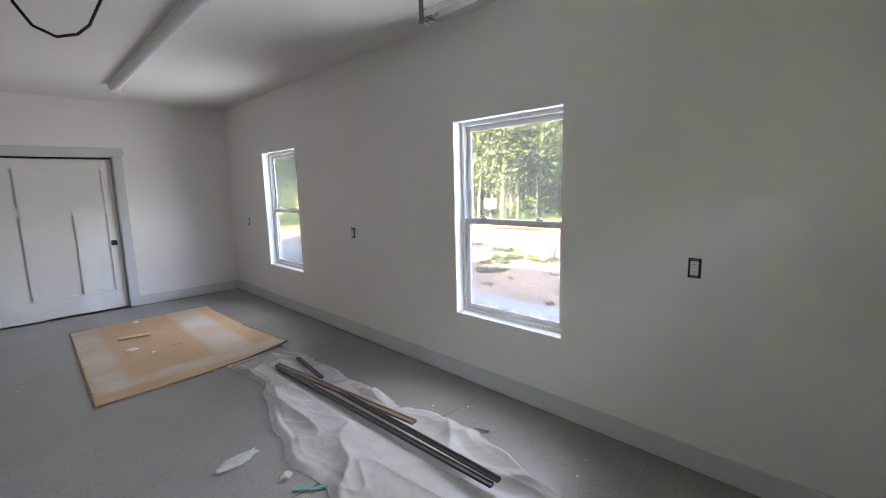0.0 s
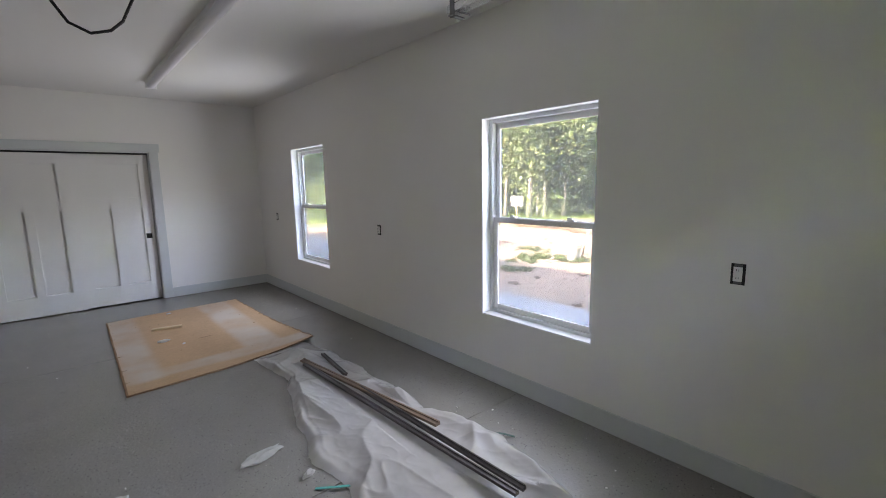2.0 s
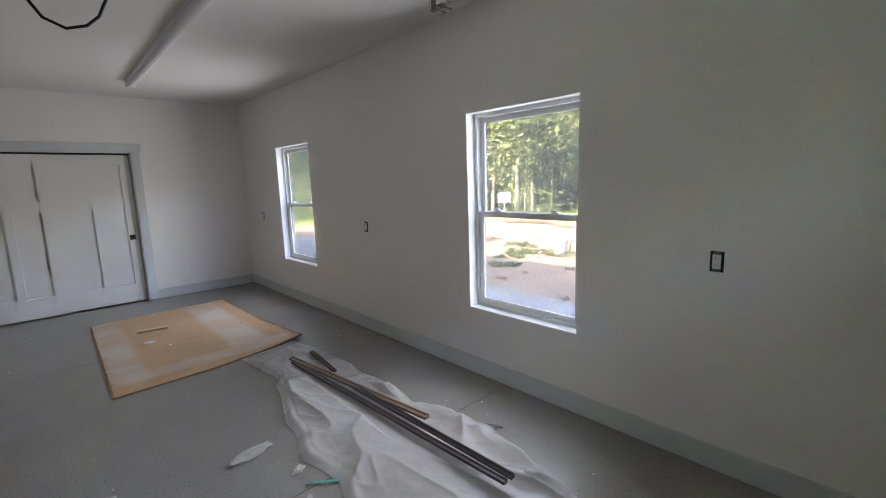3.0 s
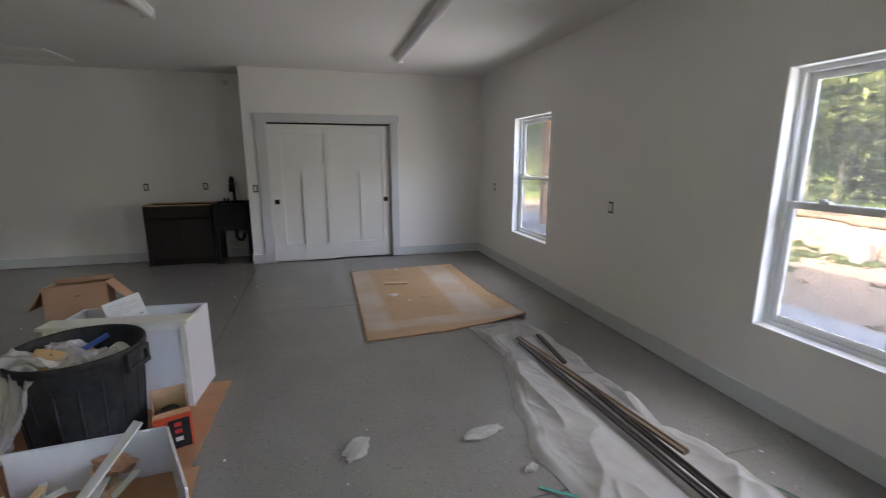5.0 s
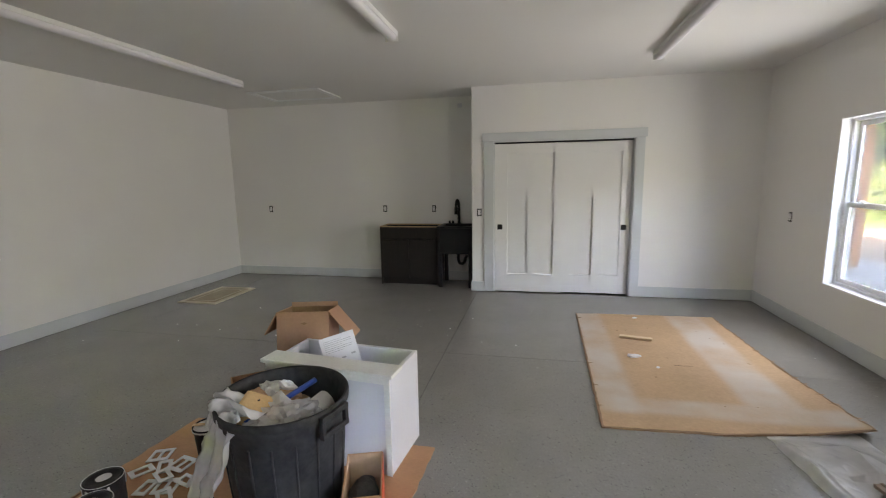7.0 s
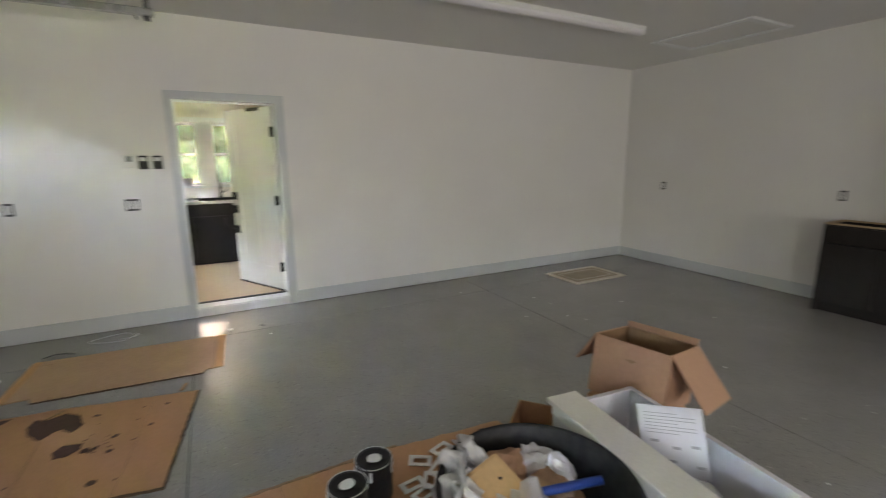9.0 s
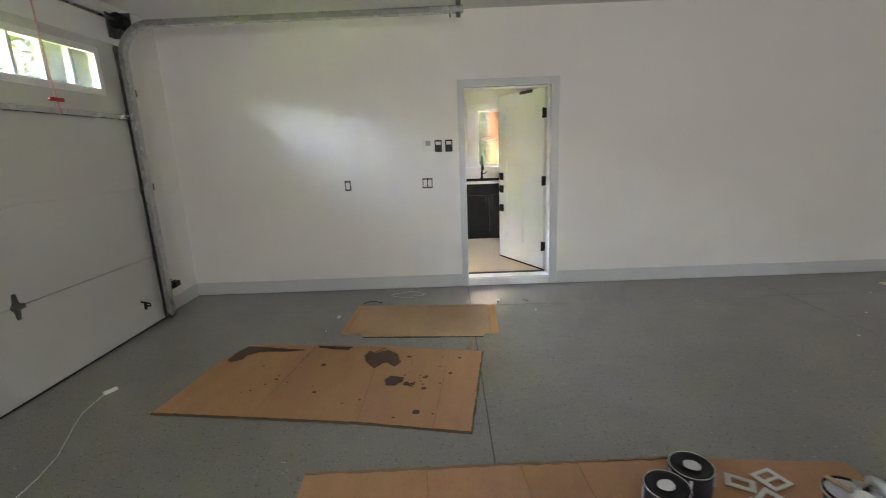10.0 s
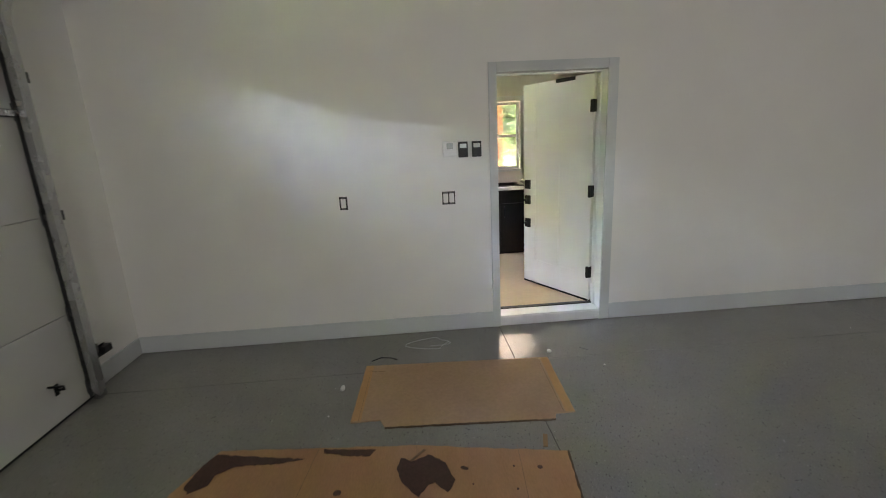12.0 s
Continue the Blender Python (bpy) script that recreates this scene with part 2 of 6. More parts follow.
def ground_stuff(name):
    """Bare sandy soil near the house that turns to rough grass farther off."""
    m = material(name, (0.288, 0.223, 0.166), rough=0.95, vary=0.2, scale=0.7, fine=9.0, bump=0.05, bump_scale=6.0, second=(0.216, 0.162, 0.119), spec=0.1)
    nt = m.node_tree
    b = nt.nodes["Principled BSDF"]
    old = b.inputs["Base Color"].links[0].from_socket
    co = nt.nodes.new("ShaderNodeTexCoord")
    nz = nt.nodes.new("ShaderNodeTexNoise")
    nz.inputs["Scale"].default_value, nz.inputs["Detail"].default_value = 0.35, 5.0
    nt.links.new(co.outputs["Object"], nz.inputs["Vector"])
    ln = nt.nodes.new("ShaderNodeVectorMath")
    ln.operation = "LENGTH"
    nt.links.new(co.outputs["Object"], ln.inputs[0])
    ad = nt.nodes.new("ShaderNodeMath")
    ad.operation = "MULTIPLY_ADD"
    nt.links.new(nz.outputs["Fac"], ad.inputs[0])
    ad.inputs[1].default_value = 9.0
    nt.links.new(ln.outputs["Value"], ad.inputs[2])
    rg = nt.nodes.new("ShaderNodeMapRange")
    rg.inputs["From Min"].default_value, rg.inputs["From Max"].default_value = 23.0, 25.5
    nt.links.new(ad.outputs[0], rg.inputs["Value"])
    mix = nt.nodes.new("ShaderNodeMixRGB")
    mix.inputs[2].default_value = (0.09, 0.14, 0.035, 1)
    sy = nt.nodes.new("ShaderNodeSeparateXYZ")
    nt.links.new(co.outputs["Object"], sy.inputs[0])
    lawn = nt.nodes.new("ShaderNodeMapRange")
    lawn.inputs["From Min"].default_value, lawn.inputs["From Max"].default_value = -1.4, -2.2
    nt.links.new(sy.outputs["Y"], lawn.inputs["Value"])
    either = nt.nodes.new("ShaderNodeMath")
    either.operation = "MAXIMUM"
    nt.links.new(rg.outputs[0], either.inputs[0])
    nt.links.new(lawn.outputs[0], either.inputs[1])
    nt.links.new(either.outputs[0], mix.inputs[0])
    nt.links.new(old, mix.inputs[1])
    nt.links.new(mix.outputs[0], b.inputs["Base Color"])
    return m


WALL = material("wall_paint", (0.86, 0.85, 0.83), rough=0.42, vary=0.012, scale=1.2, fine=160.0, bump=0.010, bump_scale=260.0, spec=0.35)
CEILING = material("ceiling_paint", (0.79, 0.785, 0.77), rough=0.8, vary=0.012, scale=1.0, fine=120.0, bump=0.012, bump_scale=180.0, spec=0.2)
TRIM = material("trim_paint", (0.62, 0.65, 0.66), rough=0.35, vary=0.02, scale=3.0, fine=90.0, bump=0.004)
DOOR_PAINT = material("door_paint", (0.80, 0.80, 0.79), rough=0.38, vary=0.015, scale=3.0, fine=80.0, bump=0.006)
VINYL = material("white_vinyl", (0.82, 0.83, 0.84), rough=0.32, vary=0.015, scale=3.0, fine=60.0, bump=0.003)
FLOOR = flake_floor("flake_floor")
JOINT = material("joint_dirt", (0.05, 0.048, 0.045), rough=0.9, vary=0.2, fine=80.0)
CARD = material("cardboard", (0.50, 0.27, 0.155), rough=0.82, vary=0.10, scale=3.0, fine=40.0, bump=0.012, bump_scale=70.0, spec=0.2, stretch=(1, 3, 1))
CARD_PALE = material("pale_cardboard", (0.52, 0.335, 0.22), rough=0.8, vary=0.10, scale=3.0, fine=45.0, bump=0.012, bump_scale=60.0, spec=0.2)
# dark board, also used to paint shade inside the open brown box
CARD_DARK = material("dark_cardboard", (0.30, 0.18, 0.10), rough=0.85, vary=0.1, scale=4.0, fine=40.0, bump=0.01, spec=0.2)
CARD_PINK = material("cardboard_carton", (0.44, 0.255, 0.165), rough=0.8, vary=0.07, scale=4.0, fine=50.0, bump=0.01, spec=0.2)
CARD_EDGE = material("cardboard_edge", (0.27, 0.165, 0.10), rough=0.9, vary=0.2, scale=20.0, fine=140.0, bump=0.05, bump_scale=140.0)
CARD_FOLD = material("folded_cardboard", (0.60, 0.335, 0.17), rough=0.8, vary=0.08, scale=5.0, fine=60.0, bump=0.01, spec=0.2)
# near-black brown that paints the shadow line along cardboard edges
EDGE_SHADE = material("dark_edge_shade", (0.09, 0.055, 0.032), rough=0.9, vary=0.2, scale=20.0, fine=140.0, bump=0.04, bump_scale=140.0)
STAIN = material("dark_stain", (0.085, 0.038, 0.027), rough=0.7, vary=0.25, scale=12.0, fine=60.0, bump=0.01)
WHITE_BOARD = material("white_carton", (0.68, 0.67, 0.71), rough=0.5, vary=0.03, scale=4.0, fine=70.0, bump=0.006)
WHITE_DULL = material("white_foam", (0.78, 0.77, 0.74), rough=0.75, vary=0.06, scale=7.0, fine=80.0, bump=0.02, bump_scale=120.0)
PAPER = material("printed_paper", (0.80, 0.80, 0.84), rough=0.7, vary=0.03, scale=5.0, fine=40.0, bump=0.01)
INK = material("grey_print", (0.45, 0.45, 0.48), rough=0.7, vary=0.1)
BLACK = material("black_plastic", (0.016, 0.016, 0.017), rough=0.45, spec=0.25, vary=0.3, scale=6.0, fine=60.0, bump=0.012, bump_scale=60.0)
BIN_BLACK = material("bin_plastic", (0.009, 0.0095, 0.011), rough=0.55, vary=0.5, scale=7.0, fine=30.0, bump=0.03, bump_scale=26.0, second=(0.04, 0.04, 0.042), spec=0.25)
BLACK_METAL = material("black_metal", (0.011, 0.011, 0.012), rough=0.4, spec=0.25, vary=0.2, bump=0.0)
SINK_BLACK = material("black_composite", (0.009, 0.009, 0.010), rough=0.45, spec=0.2, vary=0.25, scale=8.0, fine=120.0, bump=0.01)
CABINET = material("espresso_wood", (0.022, 0.019, 0.017), rough=0.5, spec=0.2, vary=0.22, scale=5.0, fine=40.0, bump=0.008, stretch=(6, 6, 0.7))
PLY = material("raw_plywood", (0.46, 0.34, 0.21), rough=0.75, vary=0.12, scale=5.0, fine=40.0, bump=0.01, stretch=(1, 6, 1))
PINE = material("pine_trim", (0.66, 0.48, 0.30), rough=0.65, vary=0.14, scale=6.0, fine=50.0, bump=0.01, stretch=(1, 8, 1))
PALE_PINE = material("pale_pine", (0.76, 0.60, 0.42), rough=0.65, vary=0.10, scale=6.0, fine=50.0, bump=0.008)
WOOD_BROWN = material("brown_trim", (0.22, 0.155, 0.11), rough=0.5, vary=0.2, scale=7.0, fine=60.0, bump=0.01, stretch=(10, 1, 10))
WOOD_DARK = material("dark_trim", (0.075, 0.066, 0.066), rough=0.38, vary=0.3, scale=7.0, fine=60.0, bump=0.01, stretch=(10, 1, 10))
STEEL = material("galvanised_steel", (0.50, 0.51, 0.515), rough=0.27, metal=1.0, vary=0.05, scale=9.0, fine=60.0, bump=0.006)
STEEL_DULL = material("dull_steel", (0.13, 0.135, 0.135), rough=0.5, metal=0.6, vary=0.25, scale=10.0, fine=50.0, bump=0.01)
PANEL_STEEL = material("garage_panel", (0.62, 0.62, 0.605), rough=0.5, vary=0.02, scale=3.0, fine=140.0, bump=0.012, bump_scale=120.0)
RUBBER = material("rubber_seal", (0.02, 0.02, 0.02), rough=0.7, vary=0.2)
RED = material("red_plastic", (0.45, 0.02, 0.025), rough=0.4, vary=0.08)
ROPE = material("pink_cord", (0.62, 0.30, 0.29), rough=0.8, vary=0.15, fine=200.0, bump=0.03)
ORANGE = material("orange_print", (0.62, 0.075, 0.025), rough=0.45, vary=0.06, bump=0.004)
YELLOW = material("tan_foam", (0.62, 0.40, 0.20), rough=0.85, vary=0.1, scale=8.0, fine=60.0, bump=0.03, bump_scale=60.0)
BLUE = material("blue_plastic", (0.015, 0.06, 0.28), rough=0.35, vary=0.1)
TEAL = material("teal_strap", (0.06, 0.42, 0.36), rough=0.4, vary=0.12)
TEAL_DARK = material("dark_green_strap", (0.012, 0.07, 0.055), rough=0.4, vary=0.12)
WHITE_PLASTIC = material("white_plastic", (0.80, 0.80, 0.79), rough=0.35, vary=0.02, bump=0.0)
SCREEN = material("grey_display", (0.23, 0.25, 0.23), rough=0.25, vary=0.05, bump=0.0)
LABEL = material("white_label", (0.72, 0.72, 0.72), rough=0.5, vary=0.06, scale=20.0)
PURPLE = material("purple_print", (0.10, 0.07, 0.22), rough=0.5, vary=0.1)
FILM = film_plastic("polythene_sheet", (0.84, 0.825, 0.825), clear=0.24, rough=0.08)
BAG = film_plastic("clear_wrap", (0.84, 0.84, 0.85), clear=0.36, rough=0.15)
DIFFUSER = material("lamp_diffuser", (0.82, 0.81, 0.84), rough=0.4, vary=0.01, bump=0.0)
# panes tinted dark so that the bright outdoors shows dimmer
GLASS = glass("window_glass", 0.185)
KITCHEN_GLASS = glass("kitchen_glass", 0.30)
DOOR_GLASS = glass("garage_door_glass", 0.62, 0.05)
BAG_WHITE = film_plastic("white_bag", (0.86, 0.86, 0.87), clear=0.16, rough=0.2)
KITCHEN_PAINT = material("kitchen_paint", (0.86, 0.805, 0.765), rough=0.5, vary=0.012, scale=1.2, fine=160.0, bump=0.008, spec=0.3)
COUNTER = material("white_quartz", (0.80, 0.79, 0.77), rough=0.2, vary=0.03, bump=0.0)
KITCHEN_FLOOR = material("floor_paper", (0.60, 0.44, 0.29), rough=0.6, vary=0.06, scale=2.0, fine=30.0, bump=0.006)
SLAB = material("porch_concrete", (0.30, 0.295, 0.29), rough=0.85, vary=0.1, scale=1.5, fine=40.0, bump=0.02)
POST = material("stained_timber", (0.44, 0.20, 0.10), rough=0.7, vary=0.18, scale=4.0, fine=40.0, bump=0.02, stretch=(8, 8, 1))
SIDING = material("siding", (0.62, 0.62, 0.60), rough=0.6, vary=0.05)
ROOF = material("shingle", (0.07, 0.068, 0.065), rough=0.9, vary=0.3, fine=20.0, bump=0.04)
SOFFIT = material("soffit_board", (0.66, 0.65, 0.62), rough=0.6, vary=0.04)
SOIL = ground_stuff("sandy_soil")
BARK = material("grey_bark", (0.30, 0.275, 0.24), rough=0.9, vary=0.3, scale=5.0, fine=22.0, bump=0.06, stretch=(1, 1, 0.3))
BARK_DARK = material("brown_bark", (0.13, 0.105, 0.08), rough=0.9, vary=0.3, scale=5.0, fine=22.0, bump=0.06, stretch=(1, 1, 0.3))
LEAVES = [leaf_stuff("leaves_light", (0.19, 0.25, 0.10)), leaf_stuff("leaves_mid", (0.15, 0.21, 0.085)), leaf_stuff("leaves_dark", (0.11, 0.155, 0.07))]
GRASS = leaf_stuff("grass_blades", (0.11, 0.16, 0.05))


# ---- mesh helpers ----
def cuboid(bm, x0, x1, y0, y1, z0, z1, m=None):
    vs = [bm.verts.new((x, y, z)) for x in (x0, x1) for y in (y0, y1) for z in (z0, z1)]
    for f in ((0, 1, 3, 2), (4, 6, 7, 5), (0, 4, 5, 1), (2, 3, 7, 6), (0, 2, 6, 4), (1, 5, 7, 3)):
        bm.faces.new([vs[i] for i in f])
    if m:
        bmesh.ops.transform(bm, matrix=m, verts=vs)
    return vs


def boxes(*dims, bevel=0.0, m=None):
    bm = bmesh.new()
    for d in dims:
        cuboid(bm, *d, m)
    if bevel:
        bmesh.ops.bevel(bm, geom=bm.edges[:], offset=bevel, segments=2, affect="EDGES", profile=0.6)
    return bm


def tube(points, radius, sides=8, closed_ends=True):
    """A round bar along points; radius is one number or one for each point."""
    bm = bmesh.new()
    pts = [Vector(p) for p in points]
    radii = radius if isinstance(radius, (list, tuple)) else [radius] * len(pts)
    rings, normal = [], None
    for i, p in enumerate(pts):
        d = (pts[min(i + 1, len(pts) - 1)] - pts[max(i - 1, 0)]).normalized()
        if normal is None:
            normal = d.orthogonal().normalized()
        normal = (normal - d * normal.dot(d)).normalized()
        side = d.cross(normal)
        rings.append([bm.verts.new(p + (normal * math.cos(a) + side * math.sin(a)) * radii[i]) for a in (2 * math.pi * k / sides for k in range(sides))])
    for a, b in zip(rings, rings[1:]):
        for k in range(sides):
            bm.faces.new((a[k], a[(k + 1) % sides], b[(k + 1) % sides], b[k]))
    if closed_ends:
        bm.faces.new(rings[0][::-1])
        bm.faces.new(rings[-1])
    for f in bm.faces:
        f.smooth = len(f.verts) == 4
    return bm


def lathe(profile, sides=32, centre=(0, 0)):
    """A turned body from (radius, height) pairs."""
    bm = bmesh.new()
    rings = [[bm.verts.new((centre[0] + r * math.cos(2 * math.pi * k / sides), centre[1] + r * math.sin(2 * math.pi * k / sides), z)) for k in range(sides)] for r, z in profile]
    for a, b in zip(rings, rings[1:]):
        for k in range(sides):
            bm.faces.new((a[k], a[(k + 1) % sides], b[(k + 1) % sides], b[k])).smooth = True
    bm.faces.new(rings[0][::-1])
    bm.faces.new(rings[-1])
    return bm


def sheet(outline, z0, z1, wobble=0.0, seed=1, step=0.05, lift=None):
    """A flat board with a slightly ragged outline (counter-clockwise corners), and lift(x, y) for its bends."""
    rnd = random.Random(seed)
    ring = []
    for (xa, ya), (xb, yb) in zip(outline, outline[1:] + outline[:1]):
        n = max(1, int(math.hypot(xb - xa, yb - ya) / step))
        for k in range(n):
            f = k / n
            j = 0.0 if k == 0 else wobble
            ring.append((xa + (xb - xa) * f + rnd.uniform(-j, j), ya + (yb - ya) * f + rnd.uniform(-j, j)))
    bm = bmesh.new()
    lo = bm.faces.new([bm.verts.new((x, y, z0)) for x, y in ring])
    top = bmesh.ops.extrude_face_region(bm, geom=[lo])
    for v in top["geom"]:
        if isinstance(v, bmesh.types.BMVert):
            v.co.z = z1
    bmesh.ops.recalc_face_normals(bm, faces=bm.faces[:])
    bmesh.ops.triangulate(bm, faces=[f for f in bm.faces if len(f.verts) > 4])
    if lift:
        for v in bm.verts:
            v.co.z += lift(v.co.x, v.co.y)
    return bm


def blob(cx, cy, z, rx, ry, rough=0.3, seed=0, turn=0.0, n=40, thick=0.0015):
    """A thin puddle shape with an uneven edge."""
    rnd = random.Random(seed)
    ph = [(rnd.uniform(0, 6.28), rnd.uniform(0.3, 1.0) / k) for k in range(1, 8)]
    pts = []
    for i in range(n):
        a = 2 * math.pi * i / n
        r = 1 + rough * sum(w * math.sin(k * a + p) for k, (p, w) in enumerate(ph, 1)) * 0.6
        x, y = rx * r * math.cos(a), ry * r * math.sin(a)
        pts.append((cx + x * math.cos(turn) - y * math.sin(turn), cy + x * math.sin(turn) + y * math.cos(turn)))
    return sheet(pts, z, z + thick, 0, step=9)


def crumple(rx, ry, rz, seed=0, sharp=0.35, level=3):
    """A crushed lump with creased facets."""
    bm = bmesh.new()
    bmesh.ops.create_icosphere(bm, subdivisions=level, radius=1.0)
    off = Vector((seed * 3.7, seed * 1.9, seed * 5.3))
    for v in bm.verts:
        n = noise.noise(v.co * 1.6 + off) + 0.6 * noise.noise(v.co * 3.7 + off) + 0.35 * abs(noise.noise(v.co * 7.0 + off))
        v.co *= 1 + sharp * n
        v.co = Vector((v.co.x * rx, v.co.y * ry, v.co.z * rz))
    return bm


def part(name, bm, mat, parent=None, label="", at=None):
    me = bpy.data.meshes.new(name)
    bm.to_mesh(me)
    bm.free()
    me.materials.append(mat)
    ob = new(name, me)
    if parent:
        ob.parent = parent
    if at is not None:
        ob.matrix_basis = at
    if label:
        ob["label"] = label
    return ob


def thing(name, m, label, category, group="", kind=""):
    ob = new(name)
    ob.empty_display_size = 0.1
    ob.matrix_basis = m
    return tagged(ob, label, category, group, kind)


def single(name, bm, mat, label, category, at=None, group="", kind=""):
    return tagged(part(name, bm, mat, None, "", at), label, category, group, kind)


def slab_with_holes(axis, at0, at1, u0, u1, z0, z1, holes):
    """A wall along x ('y' plane) or along y ('x' plane) between two faces, cut through by openings (u0, u1, z0, z1)."""
    us = sorted({u0, u1, *(h[0] for h in holes), *(h[1] for h in holes)})
    zs = sorted({z0, z1, *(h[2] for h in holes), *(h[3] for h in holes)})
    us, zs = [u for u in us if u0 <= u <= u1], [z for z in zs if z0 <= z <= z1]

    def solid(i, j):
        if not (0 <= i < len(us) - 1 and 0 <= j < len(zs) - 1):
            return False
        uc, zc = (us[i] + us[i + 1]) / 2, (zs[j] + zs[j + 1]) / 2
        return not any(h[0] < uc < h[1] and h[2] < zc < h[3] for h in holes)

    bm = bmesh.new()
    cache = {}

    def v(u, d, z):
        key = (round(u, 5), round(d, 5), round(z, 5))
        if key not in cache:
            cache[key] = bm.verts.new((u, d, z) if axis == "y" else (d, u, z))
        return cache[key]

    for i in range(len(us) - 1):
        for j in range(len(zs) - 1):
            if not solid(i, j):
                continue
            a, b, c, d = us[i], us[i + 1], zs[j], zs[j + 1]
            for e in (at0, at1):
                bm.faces.new((v(a, e, c), v(b, e, c), v(b, e, d), v(a, e, d)))
            if not solid(i - 1, j):
                bm.faces.new((v(a, at0, c), v(a, at1, c), v(a, at1, d), v(a, at0, d)))
            if not solid(i + 1, j):
                bm.faces.new((v(b, at0, c), v(b, at1, c), v(b, at1, d), v(b, at0, d)))
            if not solid(i, j - 1):
                bm.faces.new((v(a, at0, c), v(b, at0, c), v(b, at1, c), v(a, at1, c)))
            if not solid(i, j + 1):
                bm.faces.new((v(a, at0, d), v(b, at0, d), v(b, at1, d), v(a, at1, d)))
    bmesh.ops.recalc_face_normals(bm, faces=bm.faces[:])
    return bm


def structure(name, bm, mat, label, category):
    return tagged(part(name, bm, mat), label, category, kind="structure")


# ---- structure: walls, ceiling, floor ----
WIN_HOLES = [(y0, y1, z0, z1) for y0, y1, z0, z1 in WINDOWS]
structure("wall_east", slab_with_holes("x", EAST, EAST + THICK, SOUTH - 0.2, ALCOVE + 0.17, GROUND, 2.95, WIN_HOLES), WALL, "white painted drywall wall with two window openings", "wall")
structure("wall_west", slab_with_holes("x", WEST - 0.2, WEST, SOUTH - 0.2, ALCOVE + 0.17, GROUND, 2.95, [(DOOR_Y0 - 0.02, DOOR_Y1 + 0.02, 0.0, DOOR_TOP + 0.02)]), WALL, "white painted drywall wall with a doorway into the house", "wall")
structure("wall_south", slab_with_holes("y", SOUTH - 0.2, SOUTH, WEST, EAST, GROUND, 2.95, [(a + 0.06, b - 0.06, GROUND, 2.38) for a, b in GARAGE_DOORS]), WALL, "white painted wall round two garage door openings", "wall")
structure("wall_north", slab_with_holes("y", NORTH, NORTH + 0.12, CLOSET_X, EAST, GROUND, 2.95, [(-0.63, 1.15, 0.0, 2.06)]), WALL, "white painted closet front wall", "wall")
structure("wall_closet_side", boxes((CLOSET_X, CLOSET_X + 0.12, NORTH + 0.12, ALCOVE, GROUND, 2.95)), WALL, "white painted side wall of the closet", "wall")
structure("wall_alcove", boxes((WEST - 0.2, EAST + THICK, ALCOVE, ALCOVE + 0.17, GROUND, 2.95)), WALL, "white painted back wall", "wall")
structure("ceiling", boxes((WEST - 0.05, EAST + 0.05, SOUTH - 0.05, ALCOVE + 0.05, CEIL, CEIL + 0.12)), CEILING, "flat white painted ceiling", "ceiling")

# concrete floor: a dark bed with cast bays between saw-cut joints
floor = structure("floor", boxes((WEST - 0.02, EAST + 0.02, SOUTH - 0.2, ALCOVE + 0.02, -0.30, -0.008)), JOINT, "grey flake-coated concrete floor with saw-cut joints", "floor")
CUT = 0.003
xs, ys = (WEST - 0.015, -4.50, -0.86, EAST + 0.015), (SOUTH - 0.19, 2.11, 5.12, ALCOVE + 0.015)
for xa, xb in zip(xs, xs[1:]):
    for ya, yb in zip(ys, ys[1:]):
        part("floor_bay", boxes((xa + CUT, xb - CUT, ya + CUT, yb - CUT, -0.007, 0.0)), FLOOR, floor)


def run_base(*dims):
    structure("baseboard", boxes(dims, bevel=0.003), TRIM, "pale grey-white painted baseboard", "baseboard")


BH, BT = 0.14, 0.015
run_base(EAST - BT, EAST, SOUTH, NORTH, 0.003, BH)
run_base(1.262, EAST - BT, NORTH - BT, NORTH, 0.003, BH)
run_base(CLOSET_X - BT, -0.762, NORTH - BT, NORTH, 0.003, BH)
run_base(CLOSET_X - BT, CLOSET_X, NORTH, ALCOVE, 0.003, BH)
run_base(WEST, CLOSET_X - BT, ALCOVE - BT, ALCOVE, 0.003, BH)
run_base(WEST, WEST + BT, 3.082, ALCOVE - BT, 0.003, BH)
run_base(WEST, WEST + BT, SOUTH, 2.068, 0.003, BH)
run_base(WEST + BT, -4.60, SOUTH, SOUTH + BT, 0.003, BH)
run_base(2.12, EAST - BT, SOUTH, SOUTH + BT, 0.003, BH)


